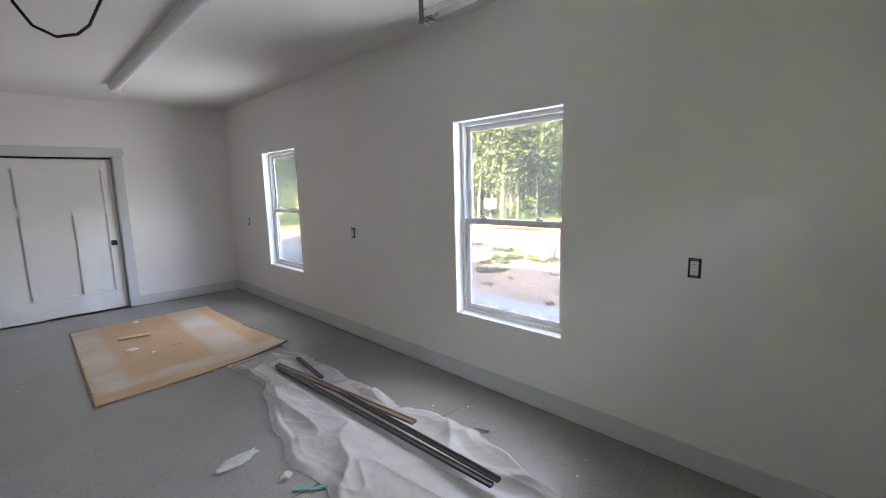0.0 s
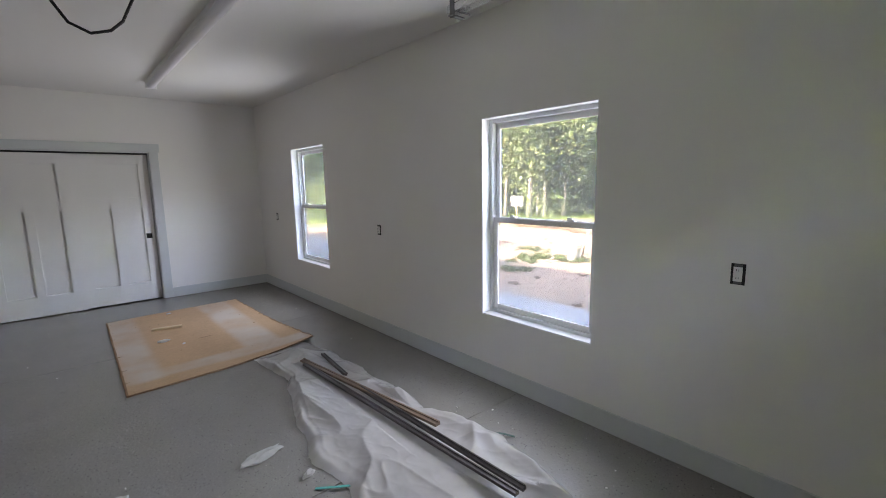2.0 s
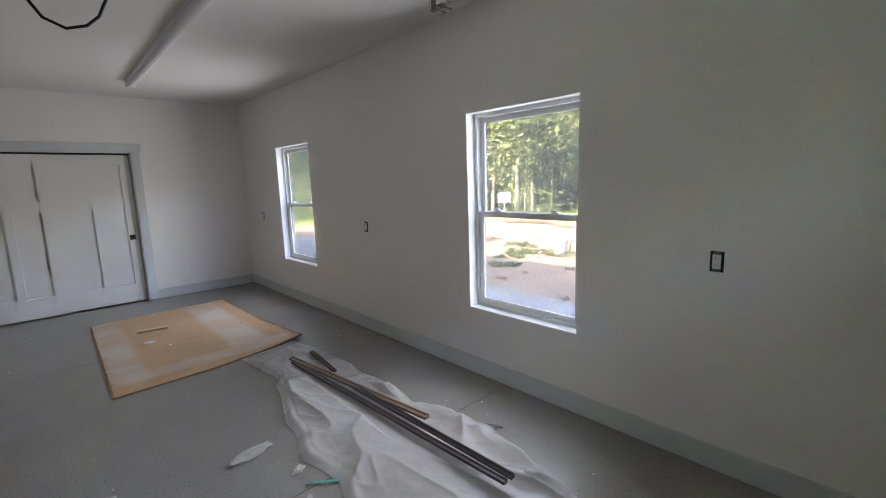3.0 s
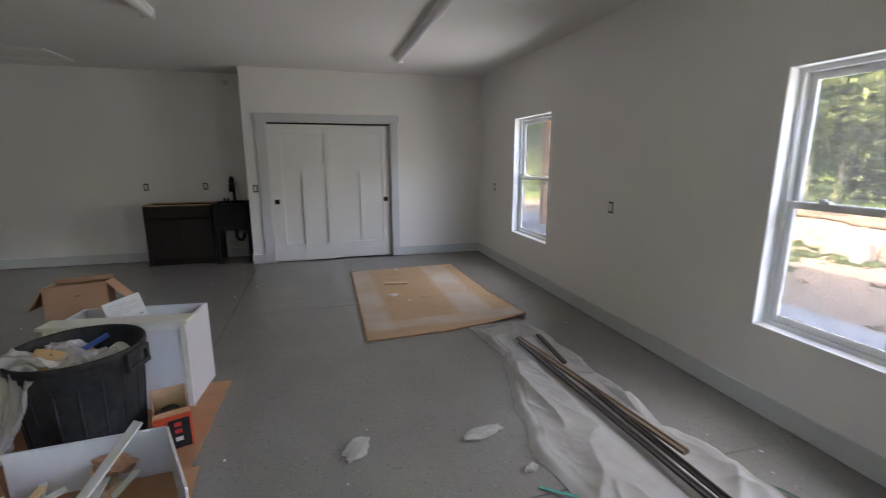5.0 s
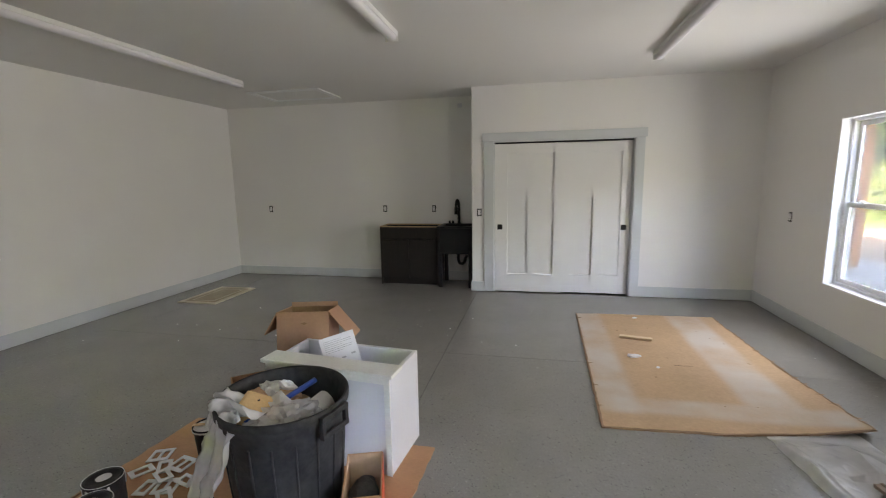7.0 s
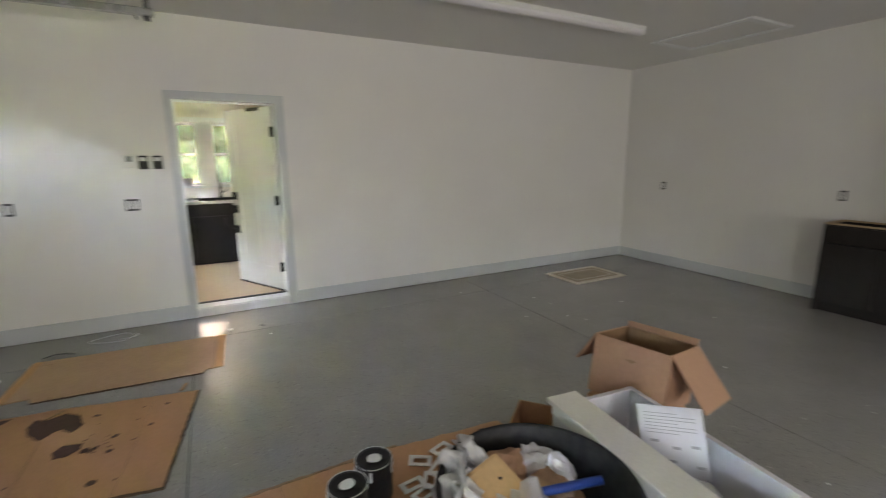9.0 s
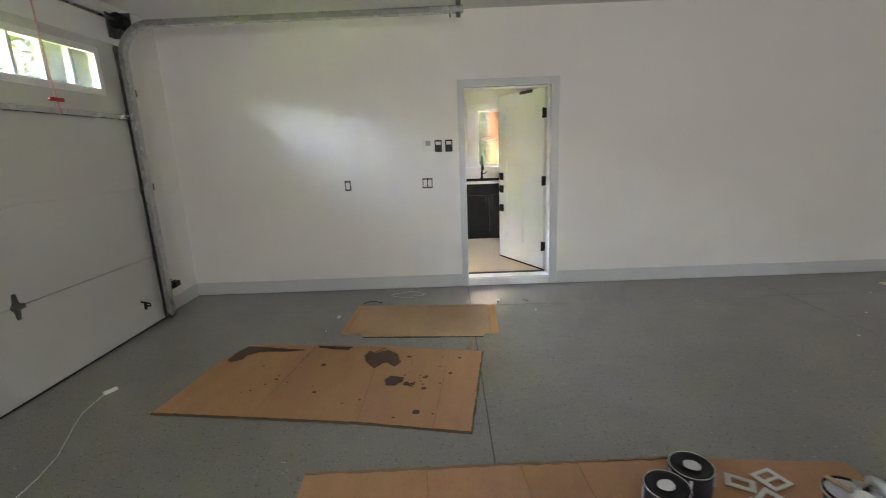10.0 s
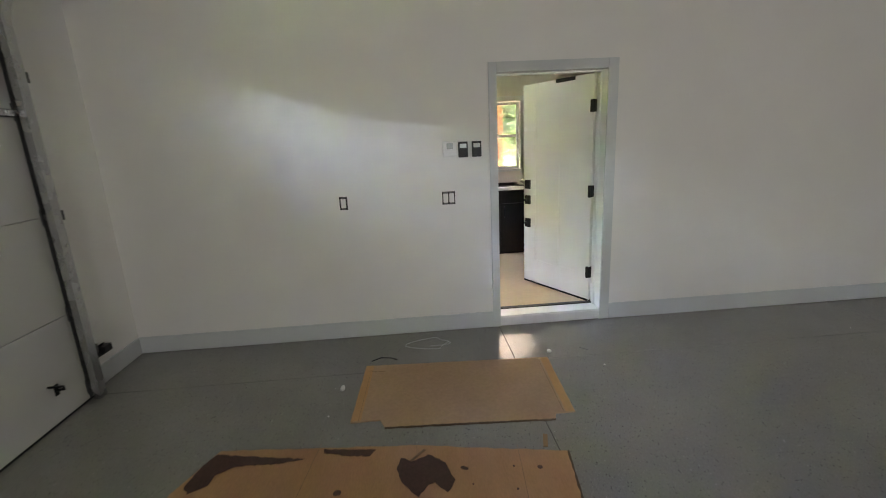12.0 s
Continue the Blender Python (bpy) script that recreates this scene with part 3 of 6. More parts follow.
# ---- windows in the east wall ----
def sash_window(y0, y1, z0, z1, name):
    """A white vinyl double-hung window set deep in a drywall return."""
    w, h = y1 - y0, z1 - z0
    win = thing(name, pose(EAST, y0, z0), "white vinyl double-hung window in a deep return", "window", kind="structure")
    fx0, fx1, f = 0.085, THICK - 0.004, 0.034
    part("window_frame", boxes((fx0, fx1, 0.001, f, 0.001, h - 0.001), (fx0, fx1, w - f, w - 0.001, 0.001, h - 0.001), (fx0, fx1, f, w - f, 0.001, f), (fx0, fx1, f, w - f, h - f, h - 0.001), bevel=0.003), VINYL, win)
    part("window_sill", boxes((0.0015, fx0, 0.002, w - 0.002, 0.0, 0.008), bevel=0.002), VINYL, win)
    part("jamb_liner", boxes((0.002, fx0, 0.0005, 0.006, 0.008, h - 0.006), (0.002, fx0, w - 0.006, w - 0.0005, 0.008, h - 0.006), (0.002, fx0, 0.006, w - 0.006, h - 0.006, h - 0.0005)), VINYL, win)
    mid, s = h * 0.495, 0.042
    for nm, xa, xb, za, zb in (("lower_sash", 0.098, 0.124, f, mid + 0.02), ("upper_sash", 0.127, 0.153, mid - 0.02, h - f)):
        sash = part(nm, boxes((xa, xb, f, f + s, za, zb), (xa, xb, w - f - s, w - f, za, zb), (xa, xb, f + s, w - f - s, za, za + s), (xa, xb, f + s, w - f - s, zb - s, zb), bevel=0.004), VINYL, win)
        pane = part("pane", boxes(((xa + xb) / 2 - 0.003, (xa + xb) / 2 + 0.003, f + s, w - f - s, za + s, zb - s)), GLASS, sash, "glass tinted to dim the view")
        pane.visible_shadow = False
    for yy in (w * 0.24, w * 0.76):
        part("sash_lock", boxes((0.088, 0.12, yy - 0.028, yy + 0.028, mid + 0.021, mid + 0.033), (0.092, 0.104, yy - 0.008, yy + 0.03, mid + 0.033, mid + 0.045), bevel=0.003), VINYL, win, "small white cam lock")
    return win


for i, spec in enumerate(WINDOWS, 1):
    sash_window(*spec, "window_%d" % i)


# ---- garage doors ----
def sweep(path, profile, x):
    """A profile of (across, out) pairs carried along (y, z) points at a given x."""
    bm = bmesh.new()
    rings = []
    for i, (y, z) in enumerate(path):
        ya, za = path[max(i - 1, 0)]
        yb, zb = path[min(i + 1, len(path) - 1)]
        d = Vector((0, yb - ya, zb - za)).normalized()
        n = Vector((1, 0, 0)).cross(d)
        rings.append([bm.verts.new(Vector((x, y, z)) + Vector((a, 0, 0)) + n * b) for a, b in profile])
    k = len(profile)
    for a, b in zip(rings, rings[1:]):
        for i in range(k):
            bm.faces.new((a[i], a[(i + 1) % k], b[(i + 1) % k], b[i]))
    bm.faces.new(rings[0][::-1])
    bm.faces.new(rings[-1])
    bmesh.ops.recalc_face_normals(bm, faces=bm.faces[:])
    return bm


def hinge_plate(x, y, z):
    """A lozenge-shaped hinge leaf pair with a thick barrel."""
    bm = sheet([(-0.042, 0.0), (-0.02, -0.03), (-0.012, -0.085), (0.012, -0.085), (0.02, -0.03), (0.042, 0.0), (0.02, 0.03), (0.012, 0.085), (-0.012, 0.085), (-0.02, 0.03)], 0.0, 0.006, 0, 1, 9)
    cuboid(bm, -0.036, 0.036, -0.014, 0.014, 0.004, 0.030)
    cuboid(bm, -0.012, 0.012, -0.024, 0.024, 0.004, 0.014)
    bmesh.ops.transform(bm, matrix=pose(x, y, z, 90, 0, 0) @ Matrix.Diagonal((1, 1, -1, 1)), verts=bm.verts[:])
    bmesh.ops.recalc_face_normals(bm, faces=bm.faces[:])
    return bm


def garage_door(x0, x1, number, with_pull):
    w, face, back = x1 - x0, 0.0, -0.042
    yy = SOUTH + 0.056
    door = thing("garage_door_%d" % number, pose(x0, yy, 0), "white steel sectional garage door, closed, with top lights", "garage door", kind="structure")
    seams = (0.012, 0.62, 1.245, 1.83, 2.44)
    lights = ((0.26, 1.30), (w - 1.30, w - 0.26))
    for i in range(3):
        part("door_section", boxes((0, w, back, face, seams[i] + 0.0025, seams[i + 1] - 0.0025), bevel=0.002), PANEL_STEEL, door)
    part("door_section", slab_with_holes("y", back, face, 0, w, seams[3] + 0.0025, seams[4], [(a + 0.045, b - 0.045, 2.055, 2.325) for a, b in lights]), PANEL_STEEL, door)
    part("joint_tongue", boxes(*[(0.01, w - 0.01, back + 0.008, face - 0.012, z - 0.02, z + 0.02) for z in seams[1:4]]), PANEL_STEEL, door)
    part("weather_stop", boxes((0.001, 0.032, -0.0555, -0.0425, 0.0, 2.439), (w - 0.036, w - 0.001, -0.0555, -0.0425, 0.0, 2.439), (0.033, w - 0.037, -0.0555, -0.0425, 2.40, 2.439)), RUBBER, door)
    part("bottom_seal", boxes((0, w, back, face, 0.001, 0.0135)), RUBBER, door)
    for a, b in lights:
        fr = part("window_frame", boxes((a, a + 0.05, face, 0.016, 2.01, 2.37), (b - 0.05, b, face, 0.016, 2.01, 2.37), (a + 0.05, b - 0.05, face, 0.016, 2.01, 2.06), (a + 0.05, b - 0.05, face, 0.016, 2.32, 2.37), bevel=0.004), VINYL, door)
        for k in (1, 2, 3):
            m = a + 0.05 + (b - a - 0.1) * k / 4
            part("glazing_bar", boxes((m - 0.011, m + 0.011, -0.03, 0.010, 2.055, 2.325), bevel=0.002), TRIM, fr)
        for k in range(4):
            ma, mb = a + 0.05 + (b - a - 0.1) * k / 4, a + 0.05 + (b - a - 0.1) * (k + 1) / 4
            pane = part("pane", boxes((ma + 0.003, mb - 0.003, -0.024, -0.019, 2.055, 2.325)), DOOR_GLASS, fr, "glass tinted to dim the view")
            pane.visible_shadow = False
    part("strut", boxes((0.0, w, face, 0.035, 1.848, 1.853), (0.0, w, 0.032, 0.036, 1.834, 1.868), (0.0, w, face, 0.004, 1.83, 1.876)), STEEL, door, "galvanised stiffening strut")
    for xa in (0.0, w - 0.06):
        for i in range(4):
            part("end_stile", boxes((xa, xa + 0.06, face, 0.003, seams[i] + 0.006, seams[i + 1] - 0.006)), STEEL_DULL, door)
    for z in (0.62, 1.245):
        for x in (w / 2,):
            part("hinge", hinge_plate(x, 0.0005, z), STEEL_DULL, door, "grey steel hinge")
    for z in (0.10, 0.62, 1.245, 1.86, 2.36):
        for x in (0.04, w - 0.04):
            rh = part("roller_bracket", boxes((x - 0.035, x + 0.035, 0.0035, 0.012, z - 0.05, z + 0.05), (x - 0.02, x + 0.02, 0.012, 0.045, z - 0.02, z + 0.02), bevel=0.002), STEEL_DULL, door)
            part("roller", tube([(x - 0.045, 0.05, z), (x + 0.045, 0.05, z)], 0.013, 8), STEEL_DULL, rh)
    part("lift_handle", tube([(0.29, 0.003, 0.215), (0.29, 0.05, 0.215), (0.30, 0.055, 0.24), (0.40, 0.055, 0.29)], 0.008, 6), BLACK_METAL, door, "black lift handle")
    part("handle_rose", boxes((0.275, 0.305, 0.0, 0.008, 0.18, 0.25), bevel=0.002), BLACK_METAL, door)

    # curved steel tracks with their hangers
    for side, x in ((0, x0 + 0.06), (1, x1 - 0.055)):
        track = thing("door_track", pose(0, 0, 0), "galvanised garage door track curving up under the ceiling", "track", "door tracks")
        ty, r, top = SOUTH + 0.125, 0.27, 2.585 if number == 1 else 2.545
        path = [(ty, 0.02), (ty, top - r - 0.6), (ty, top - r)]
        path += [(ty + r - r * math.cos(a), top - r + r * math.sin(a)) for a in (math.pi / 2 * k / 12 for k in range(1, 13))]
        path += [(1.2, top + 0.002), (2.11, top + 0.004)]
        c = [(a * 1.15, b * 1.25) for a, b in [(-0.028, -0.02), (0.028, -0.02), (0.028, 0.012), (0.02, 0.02), (0.014, 0.02), (0.022, 0.010), (0.022, -0.014), (-0.022, -0.014), (-0.022, 0.010), (-0.014, 0.02), (-0.02, 0.02), (-0.028, 0.012)]]
        part("rail", sweep(path, c, x), STEEL, track)
        out = -0.035 if side == 0 else 0.035
        part("wall_angle", boxes((x + out - 0.003, x + out + 0.003, SOUTH + 0.058, ty + 0.02, 0.01, 2.2), (x + out, x + out * 2.6, SOUTH + 0.058, SOUTH + 0.062, 0.01, 2.2)), STEEL_DULL, track)
        for z in (0.35, 1.25, 2.05):
            part("jamb_bracket", boxes((x + out - 0.02, x + out + 0.02, ty - 0.03, ty + 0.024, z - 0.03, z + 0.03), bevel=0.003), STEEL_DULL, track)
        part("hanger", boxes((x - 0.034, x - 0.030, 2.05, 2.085, top - 0.05, CEIL), (x - 0.034, x - 0.002, 2.083, 2.087, top - 0.02, CEIL), (x - 0.05, x + 0.05, 2.05, 2.085, top - 0.045, top - 0.04)), STEEL_DULL, track, "perforated steel hanger")
        part("track_bolt", tube([(x - 0.04, 2.0, top - 0.04), (x + 0.04, 2.0, top - 0.04)], 0.006, 6), STEEL_DULL, track)
    sensor = thing("door_sensor", pose(x0 - 0.02, SOUTH + 0.13, 0.28), "black safety sensor beside a garage door track", "sensor", "door sensors")
    part("body", boxes((-0.10, -0.02, -0.02, 0.02, 0.0, 0.05), bevel=0.006), BLACK, sensor)
    part("bracket", boxes((-0.09, 0.065, -0.025, -0.021, -0.02, 0.06)), BLACK_METAL, sensor)
    spring = thing("torsion_spring", pose(0, 0, 0), "dark torsion spring and cable drums above a garage door", "door spring")
    zc, yc = 2.63, SOUTH + 0.10
    part("shaft", tube([(x0 - 0.12, yc, zc), (x1 + 0.12, yc, zc)], 0.0127, 10), STEEL, spring)
    mid = (x0 + x1) / 2
    coil = [(mid - 0.75 + 0.0045 * k, yc + 0.028 * math.cos(k * 1.05), zc + 0.028 * math.sin(k * 1.05)) for k in range(320)]
    part("coil", tube(coil, 0.004, 4), BLACK_METAL, spring)
    for x in (x0 - 0.02, x1 + 0.02):
        part("drum", tube([(x - 0.045, yc, zc), (x - 0.04, yc, zc), (x + 0.04, yc, zc), (x + 0.045, yc, zc)], [0.04, 0.06, 0.055, 0.065], 18), BLACK_METAL, spring, "dark cable drum")
        part("end_plate", boxes((x - 0.055, x - 0.049, SOUTH, yc + 0.06, zc - 0.12, zc + 0.08), (x - 0.055, x + 0.03, SOUTH + 0.001, SOUTH + 0.006, zc - 0.12, zc + 0.08), bevel=0.002), STEEL_DULL, spring)
    if with_pull:
        rail = thing("opener_rail", pose(mid, 0, 0), "steel opener rail with its red release handle", "door opener")
        part("rail", boxes((-0.02, 0.02, SOUTH + 0.02, 2.2, 2.54, 2.575), bevel=0.003), STEEL, rail)
        part("header_bracket", boxes((-0.03, 0.03, SOUTH, SOUTH + 0.03, 2.5, 2.62), bevel=0.003), STEEL_DULL, rail)
        part("rail_strap", boxes((-0.012, 0.012, 2.10, 2.13, 2.575, CEIL)), STEEL_DULL, rail)
        part("trolley", boxes((-0.03, 0.03, -0.36, -0.22, 2.50, 2.55), bevel=0.006), BLACK, rail)
        part("release_cord", tube([(-0.02, -0.30, 2.5), (-0.022, -0.298, 2.2), (-0.03, -0.29, 1.85), (-0.03, -0.286, 1.82), (-0.045, -0.29, 1.78)], [0.004, 0.004, 0.005, 0.006, 0.007], 6), ROPE, rail, "frayed pink release cord")
        part("release_handle", boxes((-0.075, 0.02, -0.298, -0.276, 1.838, 1.862), bevel=0.009), RED, rail, "red release handle")
    return door


garage_door(-4.50, -1.70, 1, True)
garage_door(-0.77, 2.03, 2, False)

# ---- house doorway and door ----
doorway = thing("door_frame", pose(WEST, DOOR_Y0, 0), "grey-white painted doorway casing and jamb", "door frame", kind="structure")
dw = DOOR_Y1 - DOOR_Y0
part("casing", boxes((0.0, 0.018, -0.06, 0.004, 0.003, DOOR_TOP + 0.07), bevel=0.003), TRIM, doorway)
part("casing", boxes((0.0, 0.018, dw - 0.004, dw + 0.077, 0.003, DOOR_TOP + 0.07), bevel=0.003), TRIM, doorway)
part("casing", boxes((0.0, 0.018, 0.0045, dw - 0.0045, DOOR_TOP - 0.004, DOOR_TOP + 0.07), bevel=0.003), TRIM, doorway)
part("jamb", boxes((-0.2, -0.001, -0.018, 0.0, 0.086, DOOR_TOP + 0.018), (-0.2, -0.001, dw, dw + 0.018, 0.086, DOOR_TOP + 0.018), (-0.2, -0.001, 0.0, dw, DOOR_TOP, DOOR_TOP + 0.018)), VINYL, doorway)
part("door_stop", boxes((-0.15, -0.11, 0.0, 0.012, 0.09, DOOR_TOP), (-0.15, -0.11, dw - 0.012, dw, 0.09, DOOR_TOP), (-0.15, -0.11, 0.012, dw - 0.012, DOOR_TOP - 0.012, DOOR_TOP)), VINYL, doorway)
part("riser", boxes((-0.2, 0.004, -0.018, dw + 0.018, 0.002, 0.078), bevel=0.002), VINYL, doorway, "white step below the doorway")
part("threshold", boxes((-0.15, -0.002, 0.0, dw, 0.078, 0.092), bevel=0.004), VINYL, doorway, "white sill")
part("weather_strip", boxes((-0.2, -0.151, 0.0, dw, 0.078, 0.098), bevel=0.003), BLACK_METAL, doorway, "dark threshold strip")


def panel_door(w, h, t, panels, mat, deep=0.019):
    """A slab with recessed flat panels on both faces, hung from x = 0, along +x; panels are (x0, x1, z0, z1)."""
    bm = bmesh.new()
    xs_ = sorted({0.0, w, *(p[0] for p in panels), *(p[1] for p in panels)})
    zs_ = sorted({0.0, h, *(p[2] for p in panels), *(p[3] for p in panels)})
    for a, b in zip(xs_, xs_[1:]):
        for c, d in zip(zs_, zs_[1:]):
            inside = any(p[0] < (a + b) / 2 < p[1] and p[2] < (c + d) / 2 < p[3] for p in panels)
            e = deep if inside else 0.0
            cuboid(bm, a, b, -t / 2 + e, t / 2 - e, c, d)
    bmesh.ops.remove_doubles(bm, verts=bm.verts[:], dist=1e-5)
    return bm


hinge_at = (WEST - 0.205, DOOR_Y1 - 0.006)
swing = math.degrees(math.atan2(2.585 - hinge_at[1], -6.094 - hinge_at[0]))
house_door = thing("house_door", pose(hinge_at[0], hinge_at[1], 0.098, 0, 0, swing), "white panelled entry door standing open into the house", "door")
lw = 0.84
leaf = part("leaf", panel_door(lw, 1.965, 0.044, [(0.14, 0.37, 0.25, 1.22), (0.445, 0.675, 0.25, 1.22), (0.14, 0.675, 1.36, 1.82)], DOOR_PAINT, 0.005), DOOR_PAINT, house_door)
part("closer_bracket", boxes((0.20, 0.42, -0.028, 0.028, 1.935, 1.968), bevel=0.004), BLACK_METAL, house_door, "black bracket")
part("door_sweep", boxes((0.0, lw, -0.026, 0.026, -0.006, 0.012), bevel=0.003), BLACK_METAL, house_door, "dark bottom sweep")
for z in (0.27, 1.0, 1.71):
    part("hinge", boxes((-0.012, 0.03, -0.03, 0.03, z - 0.05, z + 0.05), (-0.006, 0.012, 0.02, 0.045, z - 0.052, z + 0.052), bevel=0.003), BLACK_METAL, house_door, "black butt hinge")
for nm, z, lab in (("keypad_lock", 1.02, "black keypad lock"), ("deadbolt", 0.865, "black deadbolt"), ("door_knob", 0.63, "black knob")):
    part(nm, boxes((lw - 0.10, lw - 0.035, 0.021, 0.045, z - 0.045, z + 0.045), (lw - 0.10, lw - 0.035, -0.045, -0.021, z - 0.045, z + 0.045), (lw - 0.02, lw + 0.004, -0.012, 0.012, z - 0.03, z + 0.03), bevel=0.006), BLACK_METAL, house_door, lab)
    if nm != "keypad_lock":
        part("latch_lever", boxes((lw - 0.075, lw - 0.05, 0.045, 0.07, z - 0.012, z + 0.012), (lw + 0.004, lw + 0.018, -0.008, 0.008, z - 0.012, z + 0.012), bevel=0.004), BLACK_METAL, house_door)

# ---- closet with two sliding doors ----
closet = thing("closet_frame", pose(0, NORTH, 0), "pale painted casing round the closet opening", "door frame", kind="structure")
part("casing", boxes((-0.765, -0.632, -0.019, 0.0, 0.003, 2.06), bevel=0.003), TRIM, closet)
part("casing", boxes((1.152, 1.262, -0.019, 0.0, 0.003, 2.06), bevel=0.003), TRIM, closet)
part("head_casing", boxes((-0.785, 1.282, -0.023, 0.0, 2.0605, 2.17), bevel=0.003), TRIM, closet)
part("jamb", boxes((-0.6315, -0.618, 0.0, 0.12, 0.002, 2.06), (1.138, 1.1515, 0.0, 0.12, 0.002, 2.06), (-0.618, 1.138, 0.0, 0.12, 2.047, 2.0595)), TRIM, closet)
part("top_track", boxes((-0.618, 1.138, 0.03, 0.105, 2.030, 2.047)), BLACK_METAL, closet, "dark sliding track")
for name, x0, y0, knob in (("closet_door", -0.617, 0.031, 0.07), ("closet_door", 0.232, 0.078, 0.83)):
    cd = thing(name, pose(x0, NORTH + y0, 0.012), "white three-panel sliding closet door with a black finger pull", "door", "closet doors")
    part("leaf", panel_door(0.90, 2.012, 0.042, [(0.17, 0.44, 0.25, 1.30), (0.525, 0.785, 0.25, 1.30), (0.17, 0.785, 1.44, 1.885)], DOOR_PAINT), DOOR_PAINT, cd)
    part("finger_pull", boxes((knob - 0.034, knob + 0.034, -0.0215, -0.0165, 0.865, 0.935), (knob - 0.025, knob + 0.025, -0.024, -0.0215, 0.874, 0.926), bevel=0.0015), BLACK_METAL, cd, "square black finger pull")

# ---- ceiling: strip lights, hatch, cable ----
def strip_light(x, y0, y1):
    n = y1 - y0
    li = thing("strip_light", pose(x, y0, CEIL), "unlit white strip light under the ceiling", "ceiling light", "strip lights")
    part("housing", boxes((-0.052, 0.052, 0.0, n, -0.038, 0.0), bevel=0.004), DOOR_PAINT, li)
    bm = bmesh.new()
    rings = []
    for yy in (0.012, n - 0.012):
        rings.append([bm.verts.new((0.046 * math.cos(a), yy, -0.038 - 0.040 * math.sin(a))) for a in (math.pi * k / 10 for k in range(11))])
    for k in range(10):
        bm.faces.new((rings[0][k], rings[0][k + 1], rings[1][k + 1], rings[1][k])).smooth = True
    bm.faces.new(rings[0])
    bm.faces.new(rings[1][::-1])
    part("diffuser", bm, DIFFUSER, li, "milky curved diffuser")
    for yy in (0.0, n - 0.014):
        part("end_cap", boxes((-0.054, 0.054, yy, yy + 0.014, -0.082, 0.0), bevel=0.004), WHITE_PLASTIC, li)


strip_light(1.10, 2.62, 6.28)
strip_light(-1.24, 2.60, 5.04)
strip_light(-3.58, 2.62, 6.28)
hatch = thing("attic_hatch", pose(-3.40, 7.235, CEIL), "white attic hatch with a flat trim frame in the ceiling", "hatch")
part("trim_frame", boxes((-0.53, -0.455, -0.35, 0.35, -0.016, 0.0), (0.455, 0.53, -0.35, 0.35, -0.016, 0.0), (-0.455, 0.455, -0.35, -0.275, -0.016, 0.0), (-0.455, 0.455, 0.275, 0.35, -0.016, 0.0), bevel=0.003), VINYL, hatch)
part("lid", boxes((-0.45, 0.45, -0.27, 0.27, -0.006, 0.0)), CEILING, hatch)
loop = [(0.10, 2.24, CEIL), (0.13, 2.23, 2.62), (0.17, 2.21, 2.38), (0.21, 2.20, 2.22), (0.25, 2.20, 2.155), (0.31, 2.20, 2.13), (0.37, 2.20, 2.15), (0.41, 2.20, 2.19), (0.43, 2.20, 2.235), (0.455, 2.20, 2.29), (0.47, 2.20, 2.42), (0.46, 2.21, 2.6), (0.44, 2.22, CEIL)]
single("ceiling_cable", tube(loop, 0.0055, 8), BLACK, "black electric cable hanging in a loop from the ceiling", "cable")

# ---- kitchen beyond the doorway ----
KX = -7.75
structure("kitchen_floor", boxes((KX, WEST - 0.2, 0.3, 4.7, -0.1, HOUSE_FLOOR)), KITCHEN_FLOOR, "tan paper-covered floor of the next room", "floor")
structure("wall_kitchen", slab_with_holes("x", KX - 0.17, KX, 0.3, 4.7, GROUND, 2.95, [(1.74, 2.27, 1.16, 2.05), (2.43, 2.96, 1.16, 2.05)]), KITCHEN_PAINT, "white kitchen wall with a pair of windows", "wall")
# unseen opening added in this wall to let sky light into the kitchen
structure("wall_kitchen_side_open", slab_with_holes("y", 0.18, 0.3, KX - 0.17, WEST - 0.2, GROUND, 2.95, [(-7.1, -6.6, 1.75, 2.3)]), KITCHEN_PAINT, "white kitchen side wall", "wall")
structure("wall_kitchen_side_2", boxes((KX - 0.17, WEST - 0.2, 4.7, 4.82, GROUND, 2.95)), KITCHEN_PAINT, "white kitchen side wall", "wall")
structure("kitchen_ceiling", boxes((KX - 0.1, WEST - 0.2, 0.25, 4.75, 2.62, 2.75)), CEILING, "white kitchen ceiling", "ceiling")
structure("kitchen_window_trim", boxes((KX, KX + 0.018, 1.66, 1.738, 1.10, 2.05), (KX, KX + 0.018, 2.962, 3.04, 1.10, 2.05), (KX, KX + 0.018, 2.272, 2.428, 1.162, 2.05), (KX, KX + 0.02, 1.66, 3.04, 2.051, 2.12), (KX, KX + 0.04, 1.64, 3.06, 1.128, 1.159), bevel=0.003), VINYL, "white casing round a pair of kitchen windows", "window trim")
